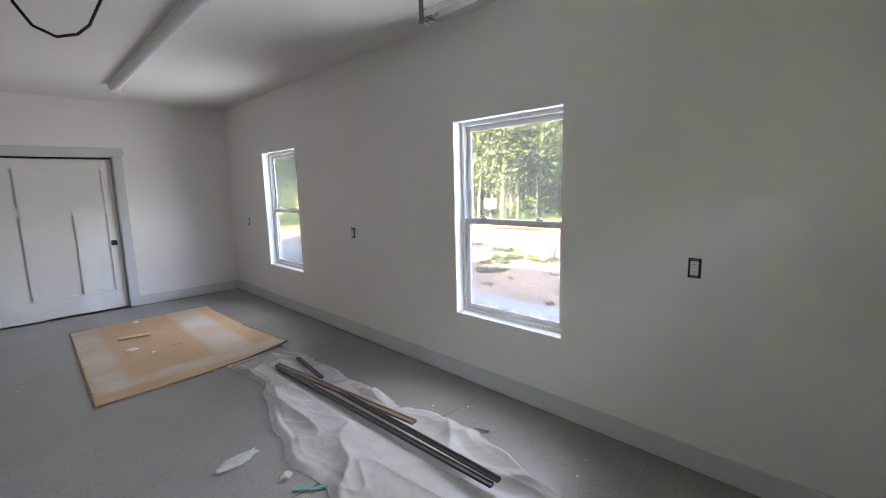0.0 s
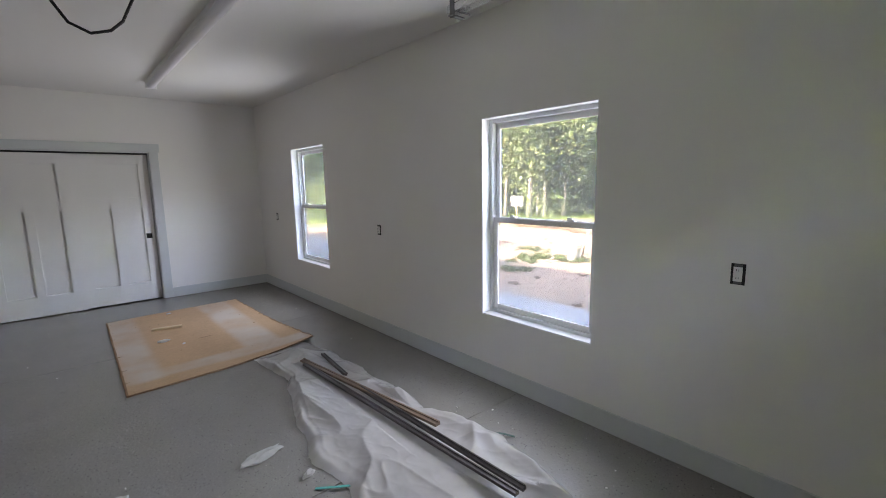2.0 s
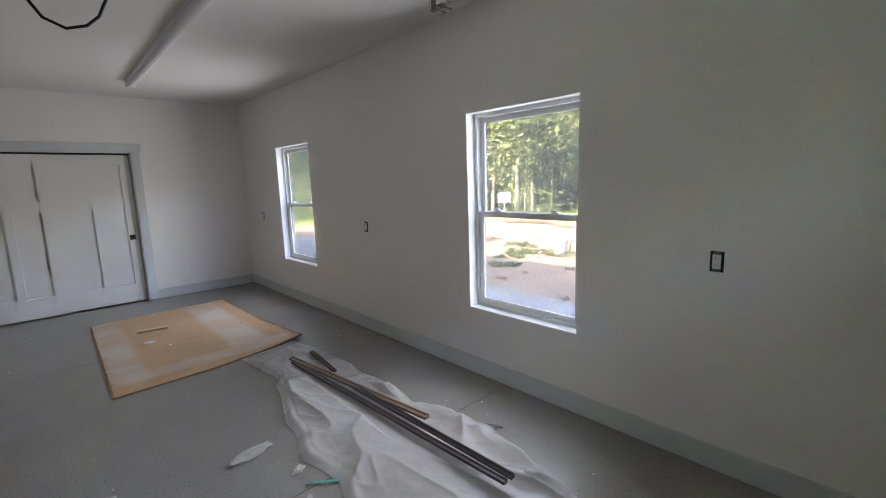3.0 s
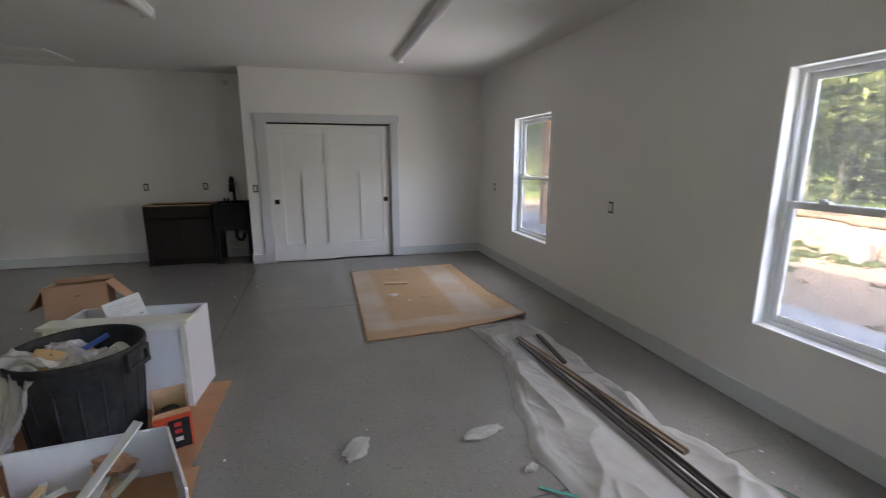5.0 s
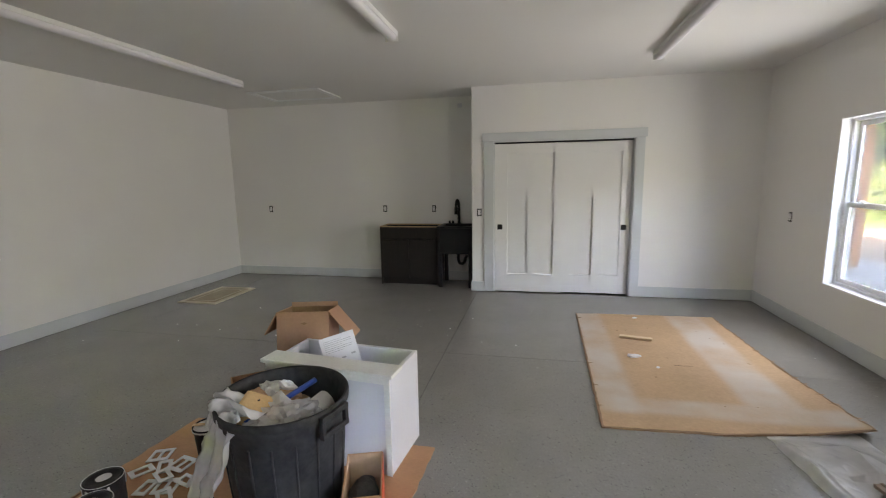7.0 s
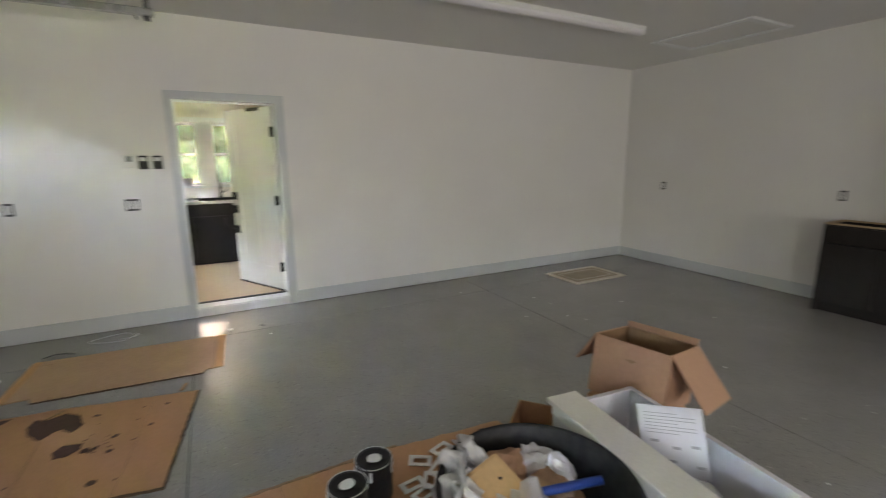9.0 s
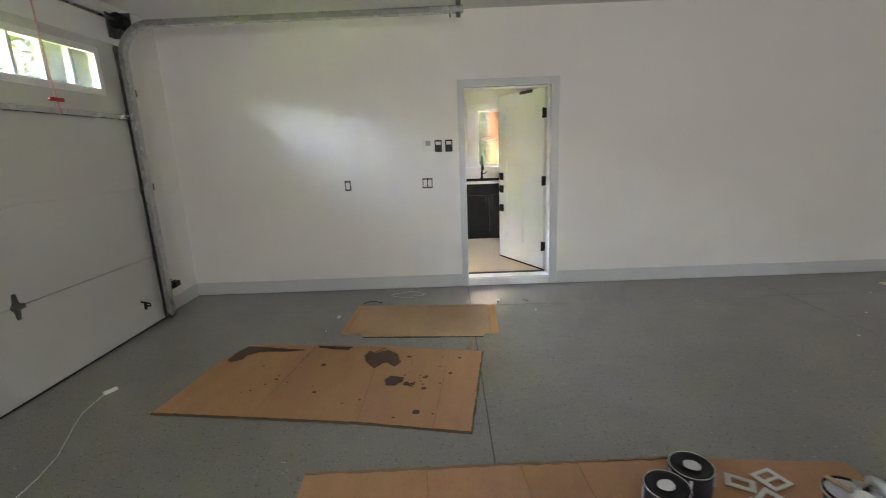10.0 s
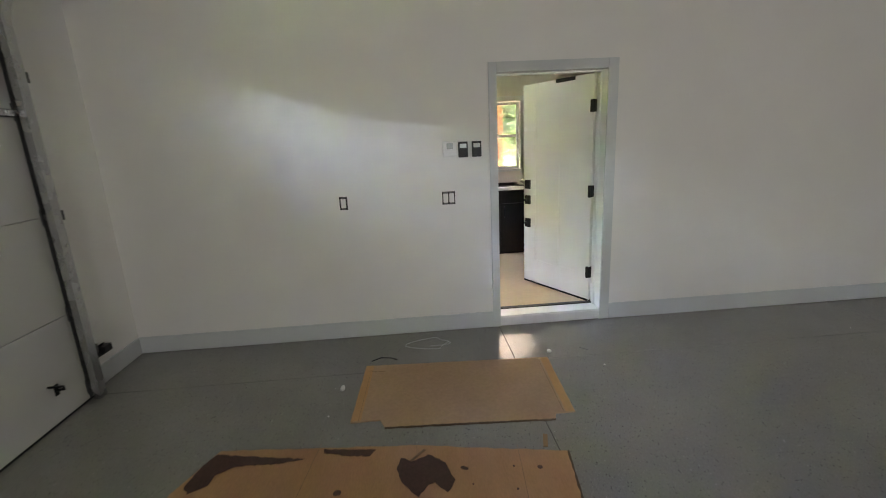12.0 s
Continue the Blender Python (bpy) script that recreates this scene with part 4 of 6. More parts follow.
for i, (ya, yb) in enumerate(((1.74, 2.27), (2.43, 2.96)), 3):
    kw = thing("window_%d" % i, pose(KX - 0.09, ya, 1.16), "white double-hung kitchen window", "window", kind="structure")
    w, h, s = yb - ya, 0.89, 0.035
    part("window_frame", boxes((-0.03, 0.03, 0.001, s, 0.001, h - 0.001), (-0.03, 0.03, w - s, w - 0.001, 0.001, h - 0.001), (-0.03, 0.03, s, w - s, 0.001, s), (-0.03, 0.03, s, w - s, h - s, h - 0.001), (-0.02, 0.02, s, w - s, h / 2 - 0.018, h / 2 + 0.018), bevel=0.003), VINYL, kw)
    for za, zb in ((s, h / 2 - 0.018), (h / 2 + 0.018, h - s)):
        pane = part("pane", boxes((-0.003, 0.003, s, w - s, za, zb)), KITCHEN_GLASS, kw, "glass tinted to dim the view")
        pane.visible_shadow = False
for k, (ya, yb) in enumerate(((0.62, 1.36), (1.36, 2.10), (2.10, 3.00), (3.00, 3.80))):
    kc = thing("kitchen_cabinet", pose(KX + 0.004, ya, HOUSE_FLOOR), "dark espresso kitchen base cabinet", "cabinet", "kitchen cabinets")
    w = yb - ya - 0.002
    part("body", boxes((0.0, 0.58, 0.0, w, 0.1, 0.853), (0.0, 0.52, 0.0, w, 0.001, 0.1)), CABINET, kc)
    part("drawer_front", boxes((0.5805, 0.60, 0.01, w - 0.01, 0.69, 0.845), bevel=0.002), CABINET, kc)
    for da, db, hy in ((0.01, w / 2 - 0.003, w / 2 - 0.05), (w / 2 + 0.003, w - 0.01, w / 2 + 0.05)):
        dr = part("cabinet_door", boxes((0.5805, 0.60, da, db, 0.11, 0.68), bevel=0.002), CABINET, kc)
        part("handle", tube([(0.60, hy, 0.50), (0.63, hy, 0.505), (0.63, hy, 0.635), (0.60, hy, 0.64)], 0.006, 6), BLACK_METAL, dr, "black bar handle")
single("worktop", boxes((KX + 0.004, KX + 0.65, 0.60, 2.18, 0.94, 0.978), (KX + 0.004, KX + 0.65, 2.86, 3.82, 0.94, 0.978), (KX + 0.004, KX + 0.13, 2.18, 2.86, 0.94, 0.978), (KX + 0.56, KX + 0.65, 2.18, 2.86, 0.94, 0.978)), COUNTER, "white stone worktop with a sink cut-out", "worktop")
ks = thing("kitchen_sink", pose(KX + 0.345, 2.52, 0.978), "black composite kitchen sink let into the worktop", "sink")
part("basin", boxes((-0.225, 0.225, -0.35, -0.315, -0.17, 0.006), (-0.225, 0.225, 0.315, 0.35, -0.17, 0.006), (-0.225, -0.19, -0.315, 0.315, -0.17, 0.006), (0.19, 0.225, -0.315, 0.315, -0.17, 0.006), (-0.19, 0.19, -0.315, 0.315, -0.17, -0.15)), SINK_BLACK, ks)


def gooseneck(name, at, out, label, h=0.36, reach=0.17, thick=0.012):
    f = thing(name, at, label, "faucet")
    pts = [(0, 0, 0.0), (0, 0, h - 0.12)]
    pts += [(out * (reach / 2) * (1 - math.cos(a)), 0, h - 0.12 + 0.12 * math.sin(a)) for a in (math.pi * k / 10 for k in range(1, 11))]
    part("spout", tube(pts, thick, 10), BLACK_METAL, f)
    part("spray_head", tube([(out * reach, 0, h - 0.11), (out * reach, 0, h - 0.22)], [thick + 0.003, thick + 0.007], 10), BLACK_METAL, f)
    part("base", lathe([(0.028, 0.0), (0.028, 0.012), (0.018, 0.03), (0.017, 0.11), (0.012, 0.12)], 14), BLACK_METAL, f)
    part("lever", tube([(0, 0.016, 0.075), (0, 0.05, 0.085), (0, 0.09, 0.12)], [0.009, 0.007, 0.006], 8), BLACK_METAL, f)
    return f


gooseneck("kitchen_faucet", pose(KX + 0.075, 2.49, 0.979), 1, "black gooseneck kitchen faucet on the worktop")
single("small_carton", boxes((KX + 0.02, KX + 0.10, 1.98, 2.14, 1.1605, 1.27), bevel=0.003), WHITE_BOARD, "small white carton on the kitchen window sill", "box")
single("crumpled_bag", crumple(0.10, 0.12, 0.055, 4), BAG, "clear crumpled plastic bag beside the kitchen sink", "bag", pose(KX + 0.46, 2.98, 1.03))

# ---- outside shell: roof, eaves, porch ----
# unseen roof; its south overhang is set to shape light through the door panes
structure("roof", slab_with_holes("y", -1.42, 8.70, -5.7, 3.15, 2.95, 2.955, []), SOFFIT, "closed underside of the roof", "roof")
bm = bmesh.new()
ridge = (-1.26, 6.75)
vv = {}
for yk in (-1.42, 8.7):
    for nm, x, z in (("w", -5.7, 2.956), ("r", *ridge), ("e", 3.15, 2.956)):
        vv[nm, yk] = bm.verts.new((x, yk, z))
bm.faces.new((vv["w", -1.42], vv["r", -1.42], vv["r", 8.7], vv["w", 8.7]))
bm.faces.new((vv["e", -1.42], vv["e", 8.7], vv["r", 8.7], vv["r", -1.42]))
for yk in (-1.42, 8.7):
    bm.faces.new((vv["w", yk], vv["e", yk], vv["r", yk]))
structure("roof_slopes", bm, ROOF, "dark shingled gable roof", "roof")
structure("house_roof", boxes((-10.6, -5.72, -0.5, 6.2, 2.96, 3.08)), SOFFIT, "roof over the kitchen and its porch", "roof")
for px, py in ((-8.42, 2.68), (5.42, 10.4)):
    zt = 2.96 if px < 0 else 2.95
    po = thing("porch_post", pose(px, py, -0.1), "orange-stained timber porch post", "post", "porch posts")
    part("shaft", boxes((0.0, 0.14, 0.0, 0.15 if px < 0 else 0.2, 0.0, zt + 0.1), bevel=0.008), POST, po)
structure("porch_floor_west", boxes((-10.6, KX - 0.17, -0.5, 6.2, GROUND - 0.2, -0.1)), SLAB, "grey concrete porch slab", "porch")
structure("porch_roof_east", boxes((2.95, 5.85, 8.72, 16.0, 2.951, 3.1)), SOFFIT, "porch roof beside the garage", "roof")
structure("porch_floor_east", boxes((EAST + THICK, 5.15, SOUTH - 0.2, 8.4, GROUND - 0.2, -0.10), (EAST + THICK, 6.2, 8.4, 16.0, GROUND - 0.2, -0.10)), SLAB, "grey concrete slab along the outside wall", "pavement")
structure("house_wall_north", boxes((-5.3, 2.95, 8.75, 16.0, GROUND, 2.95)), SIDING, "pale siding of the rest of the house", "wall")

# ground reaching the horizon
bm = bmesh.new()
rings = [0.0, 6, 12, 18, 24, 32, 45, 70, 120, 300, 900]
prev = None
for r in rings:
    if r == 0:
        prev = [bm.verts.new((0, 0, GROUND))]
        continue
    ring = []
    for k in range(64):
        a = 2 * math.pi * k / 64
        x, y = r * math.cos(a), r * math.sin(a)
        ring.append(bm.verts.new((x, y, GROUND + (0.0 if r < 8 else 0.05 * noise.noise((x * 0.2, y * 0.2, 0))))))
    for k in range(64):
        if len(prev) == 1:
            bm.faces.new((prev[0], ring[k], ring[(k + 1) % 64]))
        else:
            bm.faces.new((prev[k], ring[k], ring[(k + 1) % 64], prev[(k + 1) % 64]))
    prev = ring
structure("ground", bm, SOIL, "bare sandy soil turning to rough grass", "ground")


# ---- trees ----
def leaf_mesh(name, centres, per, spread, size, seed, mat, flat=0.8):
    """Many small leaf sprays, each a bent diamond, round the given clump centres."""
    rng = np.random.default_rng(seed)
    c = np.repeat(np.array(centres), per, axis=0)
    p = c + rng.normal(0, 1, c.shape) * np.array((spread, spread, spread * flat))
    n = len(p)
    a = rng.normal(0, 1, (n, 3))
    a /= np.linalg.norm(a, axis=1)[:, None]
    b = np.cross(a, rng.normal(0, 1, (n, 3)))
    b /= np.linalg.norm(b, axis=1)[:, None] + 1e-9
    s = size * rng.uniform(0.6, 1.4, (n, 1))
    verts = np.stack([p - a * s, p + b * s * 0.55, p + a * s, p - b * s * 0.55], axis=1).reshape(-1, 3)
    me = bpy.data.meshes.new(name)
    me.from_pydata(verts.tolist(), [], np.arange(n * 4).reshape(-1, 4).tolist())
    me.materials.append(mat)
    return me


def make_tree(at, height, crown_from, spread, seed, bark, leaves, label, leaf=0.16, clumps=50, per=70):
    rnd = random.Random(seed)
    tree = thing("tree", at, label, "tree", "woodland trees")
    lean = (rnd.uniform(-0.5, 0.5), rnd.uniform(-0.5, 0.5))
    spine = [Vector((lean[0] * f * f + 0.12 * math.sin(5 * f + seed), lean[1] * f * f + 0.12 * math.cos(4 * f + seed), height * f)) for f in (k / 9 for k in range(10))]
    r0 = height * 0.0135
    bm = tube(spine, [r0 * (1.25 if k == 0 else 1) * (1 - 0.085 * k) for k in range(10)], 9)
    tips = []
    for k in range(9):
        f = crown_from / height + (0.97 - crown_from / height) * k / 8
        base = spine[min(9, int(f * 9))]
        a, ln = rnd.uniform(0, 6.28), spread * rnd.uniform(0.6, 1.05) * (1.1 - 0.6 * f)
        mid_ = base + Vector((math.cos(a) * ln * 0.5, math.sin(a) * ln * 0.5, ln * 0.28))
        tip = base + Vector((math.cos(a) * ln, math.sin(a) * ln, ln * 0.55))
        limb = tube([base, mid_, tip], [r0 * 0.38, r0 * 0.22, r0 * 0.06], 5)
        me = bpy.data.meshes.new("limb")
        limb.to_mesh(me)
        limb.free()
        bm.from_mesh(me)
        bpy.data.meshes.remove(me)
        tips += [tip, mid_, (tip + mid_) / 2]
    part("trunk", bm, bark, tree)
    cs = []
    for k in range(clumps):
        t = rnd.choice(tips)
        cs.append((t.x + rnd.gauss(0, spread * 0.22), t.y + rnd.gauss(0, spread * 0.22), max(crown_from * 0.8, t.z + rnd.gauss(0, 0.7))))
    ob = new("crown", leaf_mesh("crown", cs, per, 0.42, leaf, seed, leaves))
    ob.parent = tree
    return tree


def put_copies(trees, spots, seed, size=(0.85, 1.25)):
    rnd = random.Random(seed)
    for x, y in spots:
        t = rnd.choice(trees)
        c = copy_thing(t, pose(x, y, GROUND - 0.05, 0, 0, rnd.uniform(0, 360)))
        k = rnd.uniform(*size)
        c.scale = (k, k, k)


kinds = [
    make_tree(pose(17.0, 13.3, GROUND - 0.05), 9.0, 3.6, 2.3, 1, BARK, LEAVES[0], "tall pale-barked tree with light green leaves"),
    make_tree(pose(19.5, 16.8, GROUND - 0.05), 9.0, 2.6, 2.7, 2, BARK_DARK, LEAVES[1], "brown-barked tree in full green leaf"),
    make_tree(pose(21.0, 11.5, GROUND - 0.05), 9.0, 1.2, 2.6, 3, BARK_DARK, LEAVES[1], "bushy green tree at the edge of the woods"),
    make_tree(pose(22.0, 8.6, GROUND - 0.05), 10.5, 1.0, 2.4, 4, BARK_DARK, LEAVES[2], "dark green dense tree at the edge of the woods"),
]
put_copies(kinds[:1], [(17.7, 13.0), (18.2, 13.6), (16.9, 14.6), (18.6, 12.4)], 11, (0.7, 0.8))
rnd = random.Random(7)
spots = []
for k in range(60):
    a = radians(rnd.uniform(-25, 80))
    r = rnd.uniform(24, 36)
    spots.append((r * math.cos(a), r * math.sin(a)))
put_copies(kinds[1:], spots, 12, (0.55, 0.8))
# southern rows, mostly unseen, sized to screen low sky from the door panes
put_copies(kinds[1:], [(-6 + 1.3 * k + rnd.uniform(-0.5, 0.5), rnd.uniform(-34, -28)) for k in range(34)], 13, (0.7, 0.85))
south_screen = [(radians(20 + 1.7 * k + rnd.uniform(-0.6, 0.6)), rnd.uniform(27, 31)) for k in range(34)]
put_copies(kinds[2:], [(r * math.cos(a), -r * math.sin(a)) for a, r in south_screen], 16, (0.68, 0.82))
south_screen = [(radians(76 + 1.7 * k + rnd.uniform(-0.6, 0.6)), rnd.uniform(22, 26)) for k in range(20)]
put_copies(kinds[2:], [(r * math.cos(a), -r * math.sin(a)) for a, r in south_screen], 17, (1.1, 1.25))
# unseen south-west row added to keep bright sky off the east wall
put_copies(kinds[1:], [(-38 + 1.05 * k + rnd.uniform(-0.5, 0.5), -11.5 - 0.28 * k + rnd.uniform(-2.0, 2.0)) for k in range(32)], 15, (1.0, 1.2))
put_copies(kinds[1:], [(rnd.uniform(-36, -24), rnd.uniform(-22, 26)) for k in range(34)], 14)
brush = []
for k in range(420):
    a = radians(rnd.uniform(-30, 85))
    r = rnd.uniform(21.5, 30)
    brush.append((r * math.cos(a), r * math.sin(a), GROUND + rnd.uniform(0.2, 1.7)))
for k in range(260):
    brush.append((rnd.uniform(-34, -21), rnd.uniform(-20, 24), GROUND + rnd.uniform(0.2, 1.9)))
tagged(new("underbrush", leaf_mesh("underbrush", brush, 70, 0.55, 0.10, 5, LEAVES[0])), "light green underbrush along the edge of the woods", "bushes", kind="stuff")
# a closed wall of far woods
bm = bmesh.new()
ra, prev = 58.0, None
for k in range(181):
    a = 2 * math.pi * k / 180
    col = []
    for j in range(9):
        h = (10.5 + 2.0 * noise.noise((math.cos(a) * 9, math.sin(a) * 9, 2.0))) * j / 8
        rr_ = ra + 2.2 * noise.noise((math.cos(a) * 14, math.sin(a) * 14, j * 0.9))
        col.append(bm.verts.new((rr_ * math.cos(a), rr_ * math.sin(a), GROUND - 0.3 + h + 0.5 * noise.noise((k * 0.9, j * 1.7, 0)))))
    if prev:
        for j in range(8):
            bm.faces.new((prev[j], col[j], col[j + 1], prev[j + 1]))
    prev = col
FAR_WOODS = material("far_woods", (0.10, 0.15, 0.05), rough=0.95, vary=0.6, scale=0.8, fine=3.0, bump=0.05, bump_scale=2.0, second=(0.055, 0.09, 0.032), spec=0.1)
structure("backdrop", bm, FAR_WOODS, "distant line of green woods", "woods")

# weeds on the soil, a bucket with a stake, felled timber
tufts = []
for cx, cy, n, sx, sy in ((7.95, 6.25, 9, 0.22, 0.16), (8.4, 5.5, 9, 0.16, 0.4), (8.7, 4.9, 6, 0.18, 0.3), (6.7, 5.55, 5, 0.12, 0.12), (9.0, 6.9, 5, 0.12, 0.3), (7.4, 6.05, 3, 0.1, 0.1)):
    tufts += [(cx + rnd.gauss(0, sx), cy + rnd.gauss(0, sy), GROUND + 0.03) for k in range(n)]
tagged(new("weed_tufts", leaf_mesh("weed_tufts", tufts, 46, 0.055, 0.04, 6, GRASS, 0.45)), "green weeds growing in the sandy soil", "weeds", kind="stuff")
rocks = bmesh.new()
for k in range(260):
    x, y, s = rnd.uniform(5.3, 15.5), rnd.uniform(1.0, 13.5), rnd.uniform(0.02, 0.07)
    cuboid(rocks, -s, s, -s * 0.7, s * 0.7, -s * 0.5, s * 0.5, pose(x, y, GROUND + s * 0.2, rnd.uniform(-30, 30), rnd.uniform(-30, 30), rnd.uniform(0, 90)))
tagged(part("soil_clods", rocks, SOIL), "small clods and stones on the bare soil", "stones", kind="stuff")
bucket = thing("bucket", pose(8.4, 5.34, GROUND), "white plastic bucket standing on the soil", "bucket")
part("body", lathe([(0.11, 0.0), (0.125, 0.02), (0.142, 0.34), (0.15, 0.345), (0.15, 0.37), (0.135, 0.37), (0.12, 0.03)], 18), WHITE_PLASTIC, bucket)
part("bail", tube([(0.145 * math.cos(a), 0.145 * math.sin(a), 0.32 - 0.12 * math.sin(a)) for a in (math.pi * k / 8 for k in range(9))], 0.004, 5), STEEL, bucket)
single("survey_stake", tube([(8.62, 5.30, GROUND), (8.66, 5.14, GROUND + 0.75)], 0.02, 6), PINE, "thin wooden stake leaning by a bucket", "stake")
for k, (x, y, a, ln) in enumerate(((13.4, 9.9, 12, 2.2), (13.3, 8.6, -14, 1.8), (14.2, 10.4, 30, 1.6), (12.9, 7.6, 8, 1.4))):
    single("log", tube([(-ln / 2, 0, 0.09), (0, 0.06, 0.1), (ln / 2, 0, 0.08)], [0.09, 0.08, 0.06], 8), BARK_DARK, "felled brown log lying on the bare soil", "log", pose(x, y, GROUND - 0.01, 0, 0, a + 90), "felled logs")
sign = thing("yard_sign", pose(16.4, 13.55, GROUND), "small white sign on a stake before the trees", "sign")
part("stake", boxes((-0.02, 0.02, -0.02, 0.02, 0.0, 0.75)), PINE, sign)
part("board", boxes((-0.03, -0.015, -0.28, 0.28, 0.55, 1.0), bevel=0.004, m=pose(0, 0, 0, 0, 0, 35)), LABEL, sign)

# ---- wall boxes, thermostat, wall buttons ----
def wall_device(m, name, label, category, wide=1, kind_="switch"):
    """A bare electrical device with black mounting ears and no cover plate; faces local -y."""
    d = thing(name, m, label, category, "wall devices")
    hw = 0.031 if wide == 1 else 0.052
    part("box_gap", boxes((-hw, hw, -0.003, 0.0, -0.052, 0.052), bevel=0.001), BLACK, d, "dark open edge of the wall box")
    for k in range(wide):
        cx = 0.0 if wide == 1 else (-0.024 + 0.048 * k)
        part("device", boxes((cx - 0.019, cx + 0.019, -0.010, -0.003, -0.036, 0.036), bevel=0.002), WHITE_PLASTIC, d, "white device body")
        part("mounting_ear", boxes((cx - 0.017, cx + 0.017, -0.006, -0.003, 0.038, 0.049)), STEEL_DULL, d)
        part("mounting_ear", boxes((cx - 0.017, cx + 0.017, -0.006, -0.003, -0.049, -0.038)), STEEL_DULL, d)
        if kind_ == "outlet":
            for z in (-0.019, 0.019):
                part("socket", boxes((cx - 0.013, cx + 0.013, -0.0125, -0.010, z - 0.012, z + 0.012), bevel=0.001), WHITE_PLASTIC, d)
                for sx in (-0.005, 0.005):
                    part("slot", boxes((cx + sx - 0.001, cx + sx + 0.001, -0.0132, -0.0125, z - 0.003, z + 0.006)), BLACK, d)
    return d


for y, z in ((0.765, 1.11), (3.95, 1.106), (6.74, 1.115)):
    wall_device(pose(EAST, y, z, 0, 0, -90), "outlet", "uncovered white power outlet in a white wall", "outlet", 1, "outlet")
for x in (-4.45, -2.42, -1.62):
    wall_device(pose(x, ALCOVE, 1.125), "outlet", "uncovered white power outlet in a white wall", "outlet", 1, "outlet")
wall_device(pose(-0.83, NORTH, 1.113), "light_switch", "uncovered white light switch beside the closet", "switch")
wall_device(pose(WEST, 0.888, 1.14, 0, 0, 90), "light_switch", "uncovered white light switch on a white wall", "switch")
wall_device(pose(WEST, 1.722, 1.137, 0, 0, 90), "double_switch", "uncovered double light switch beside the doorway", "switch", 2)
th = thing("thermostat", pose(WEST, 1.745, 1.52, 0, 0, 90), "white wall thermostat with a grey display", "thermostat")
part("case", boxes((-0.055, 0.055, -0.024, 0.0, -0.058, 0.058), bevel=0.006), WHITE_PLASTIC, th)
part("display", boxes((-0.022, 0.026, -0.0265, -0.024, -0.002, 0.044), bevel=0.001), SCREEN, th, "grey display")
for y in (1.85, 1.957):
    wb = thing("opener_button", pose(WEST, y, 1.51, 0, 0, 90), "black garage door wall button with a small display", "wall button", "opener buttons")
    part("case", boxes((-0.037, 0.037, -0.026, 0.0, -0.060, 0.060), bevel=0.006), BLACK, wb)
    part("display", boxes((-0.026, 0.026, -0.0282, -0.026, 0.012, 0.044), bevel=0.001), LABEL, wb, "pale display")
    part("button", boxes((-0.027, 0.027, -0.030, -0.026, -0.046, 0.002), bevel=0.002), BLACK_METAL, wb)
single("wall_patch", boxes((-1.235, -1.165, ALCOVE - 0.004, ALCOVE, 2.62, 2.68), bevel=0.001), WHITE_BOARD, "small pale cover plate high on the wall", "cover plate")

# ---- alcove: cabinet and utility sink ----
cab = thing("base_cabinet", pose(-2.37, ALCOVE - BT - 0.003, 0), "dark espresso base cabinet without its worktop", "cabinet")
cw, cdp = 0.90, 0.40
part("body", boxes((0, 0.018, -cdp, 0, 0.0, 0.875), (cw - 0.018, cw, -cdp, 0, 0.0, 0.875), (0.018, cw - 0.018, -0.012, 0, 0.1, 0.875), (0.018, cw - 0.018, -cdp, -0.012, 0.1, 0.118), (0.018, cw - 0.018, -cdp + 0.06, -cdp + 0.072, 0.0, 0.1)), CABINET, cab)
part("face_frame", boxes((0.018, cw - 0.018, -cdp, -cdp + 0.018, 0.835, 0.875), (0.018, 0.05, -cdp, -cdp + 0.018, 0.118, 0.835), (cw - 0.05, cw - 0.018, -cdp, -cdp + 0.018, 0.118, 0.835)), CABINET, cab)
part("top_rail", boxes((0.0, cw, -cdp, -cdp + 0.03, 0.8755, 0.89), (0.0, cw, -0.03, 0.0, 0.8755, 0.89), (0.0, 0.03, -cdp + 0.03, -0.03, 0.8755, 0.89), (cw - 0.03, cw, -cdp + 0.03, -0.03, 0.8755, 0.89)), PLY, cab, "raw plywood top edge")
part("drawer_front", boxes((0.012, cw - 0.012, -cdp - 0.02, -cdp - 0.001, 0.70, 0.865), bevel=0.002), CABINET, cab)
for a, b in ((0.012, cw / 2 - 0.002), (cw / 2 + 0.002, cw - 0.012)):
    part("cabinet_door", boxes((a, b, -cdp - 0.02, -cdp - 0.001, 0.115, 0.69), bevel=0.002), CABINET, cab)
sk = thing("utility_sink", pose(-1.455, ALCOVE - BT - 0.003, 0), "black freestanding utility sink on four legs", "sink")
sw, sd = 0.505, 0.50
part("basin", boxes((0, 0.03, -sd, 0, 0.50, 0.875), (sw - 0.03, sw, -sd, 0, 0.50, 0.875), (0.03, sw - 0.03, -0.03, 0, 0.50, 0.875), (0.03, sw - 0.03, -sd, -sd + 0.03, 0.50, 0.875), (0.03, sw - 0.03, -sd + 0.03, -0.03, 0.50, 0.53), bevel=0.006), SINK_BLACK, sk)
part("rim", boxes((-0.012, 0.04, -sd - 0.012, 0.0, 0.876, 0.90), (sw - 0.04, sw + 0.012, -sd - 0.012, 0.0, 0.876, 0.90), (0.04, sw - 0.04, -0.10, 0.0, 0.876, 0.90), (0.04, sw - 0.04, -sd - 0.012, -sd + 0.03, 0.876, 0.90), bevel=0.006), SINK_BLACK, sk)
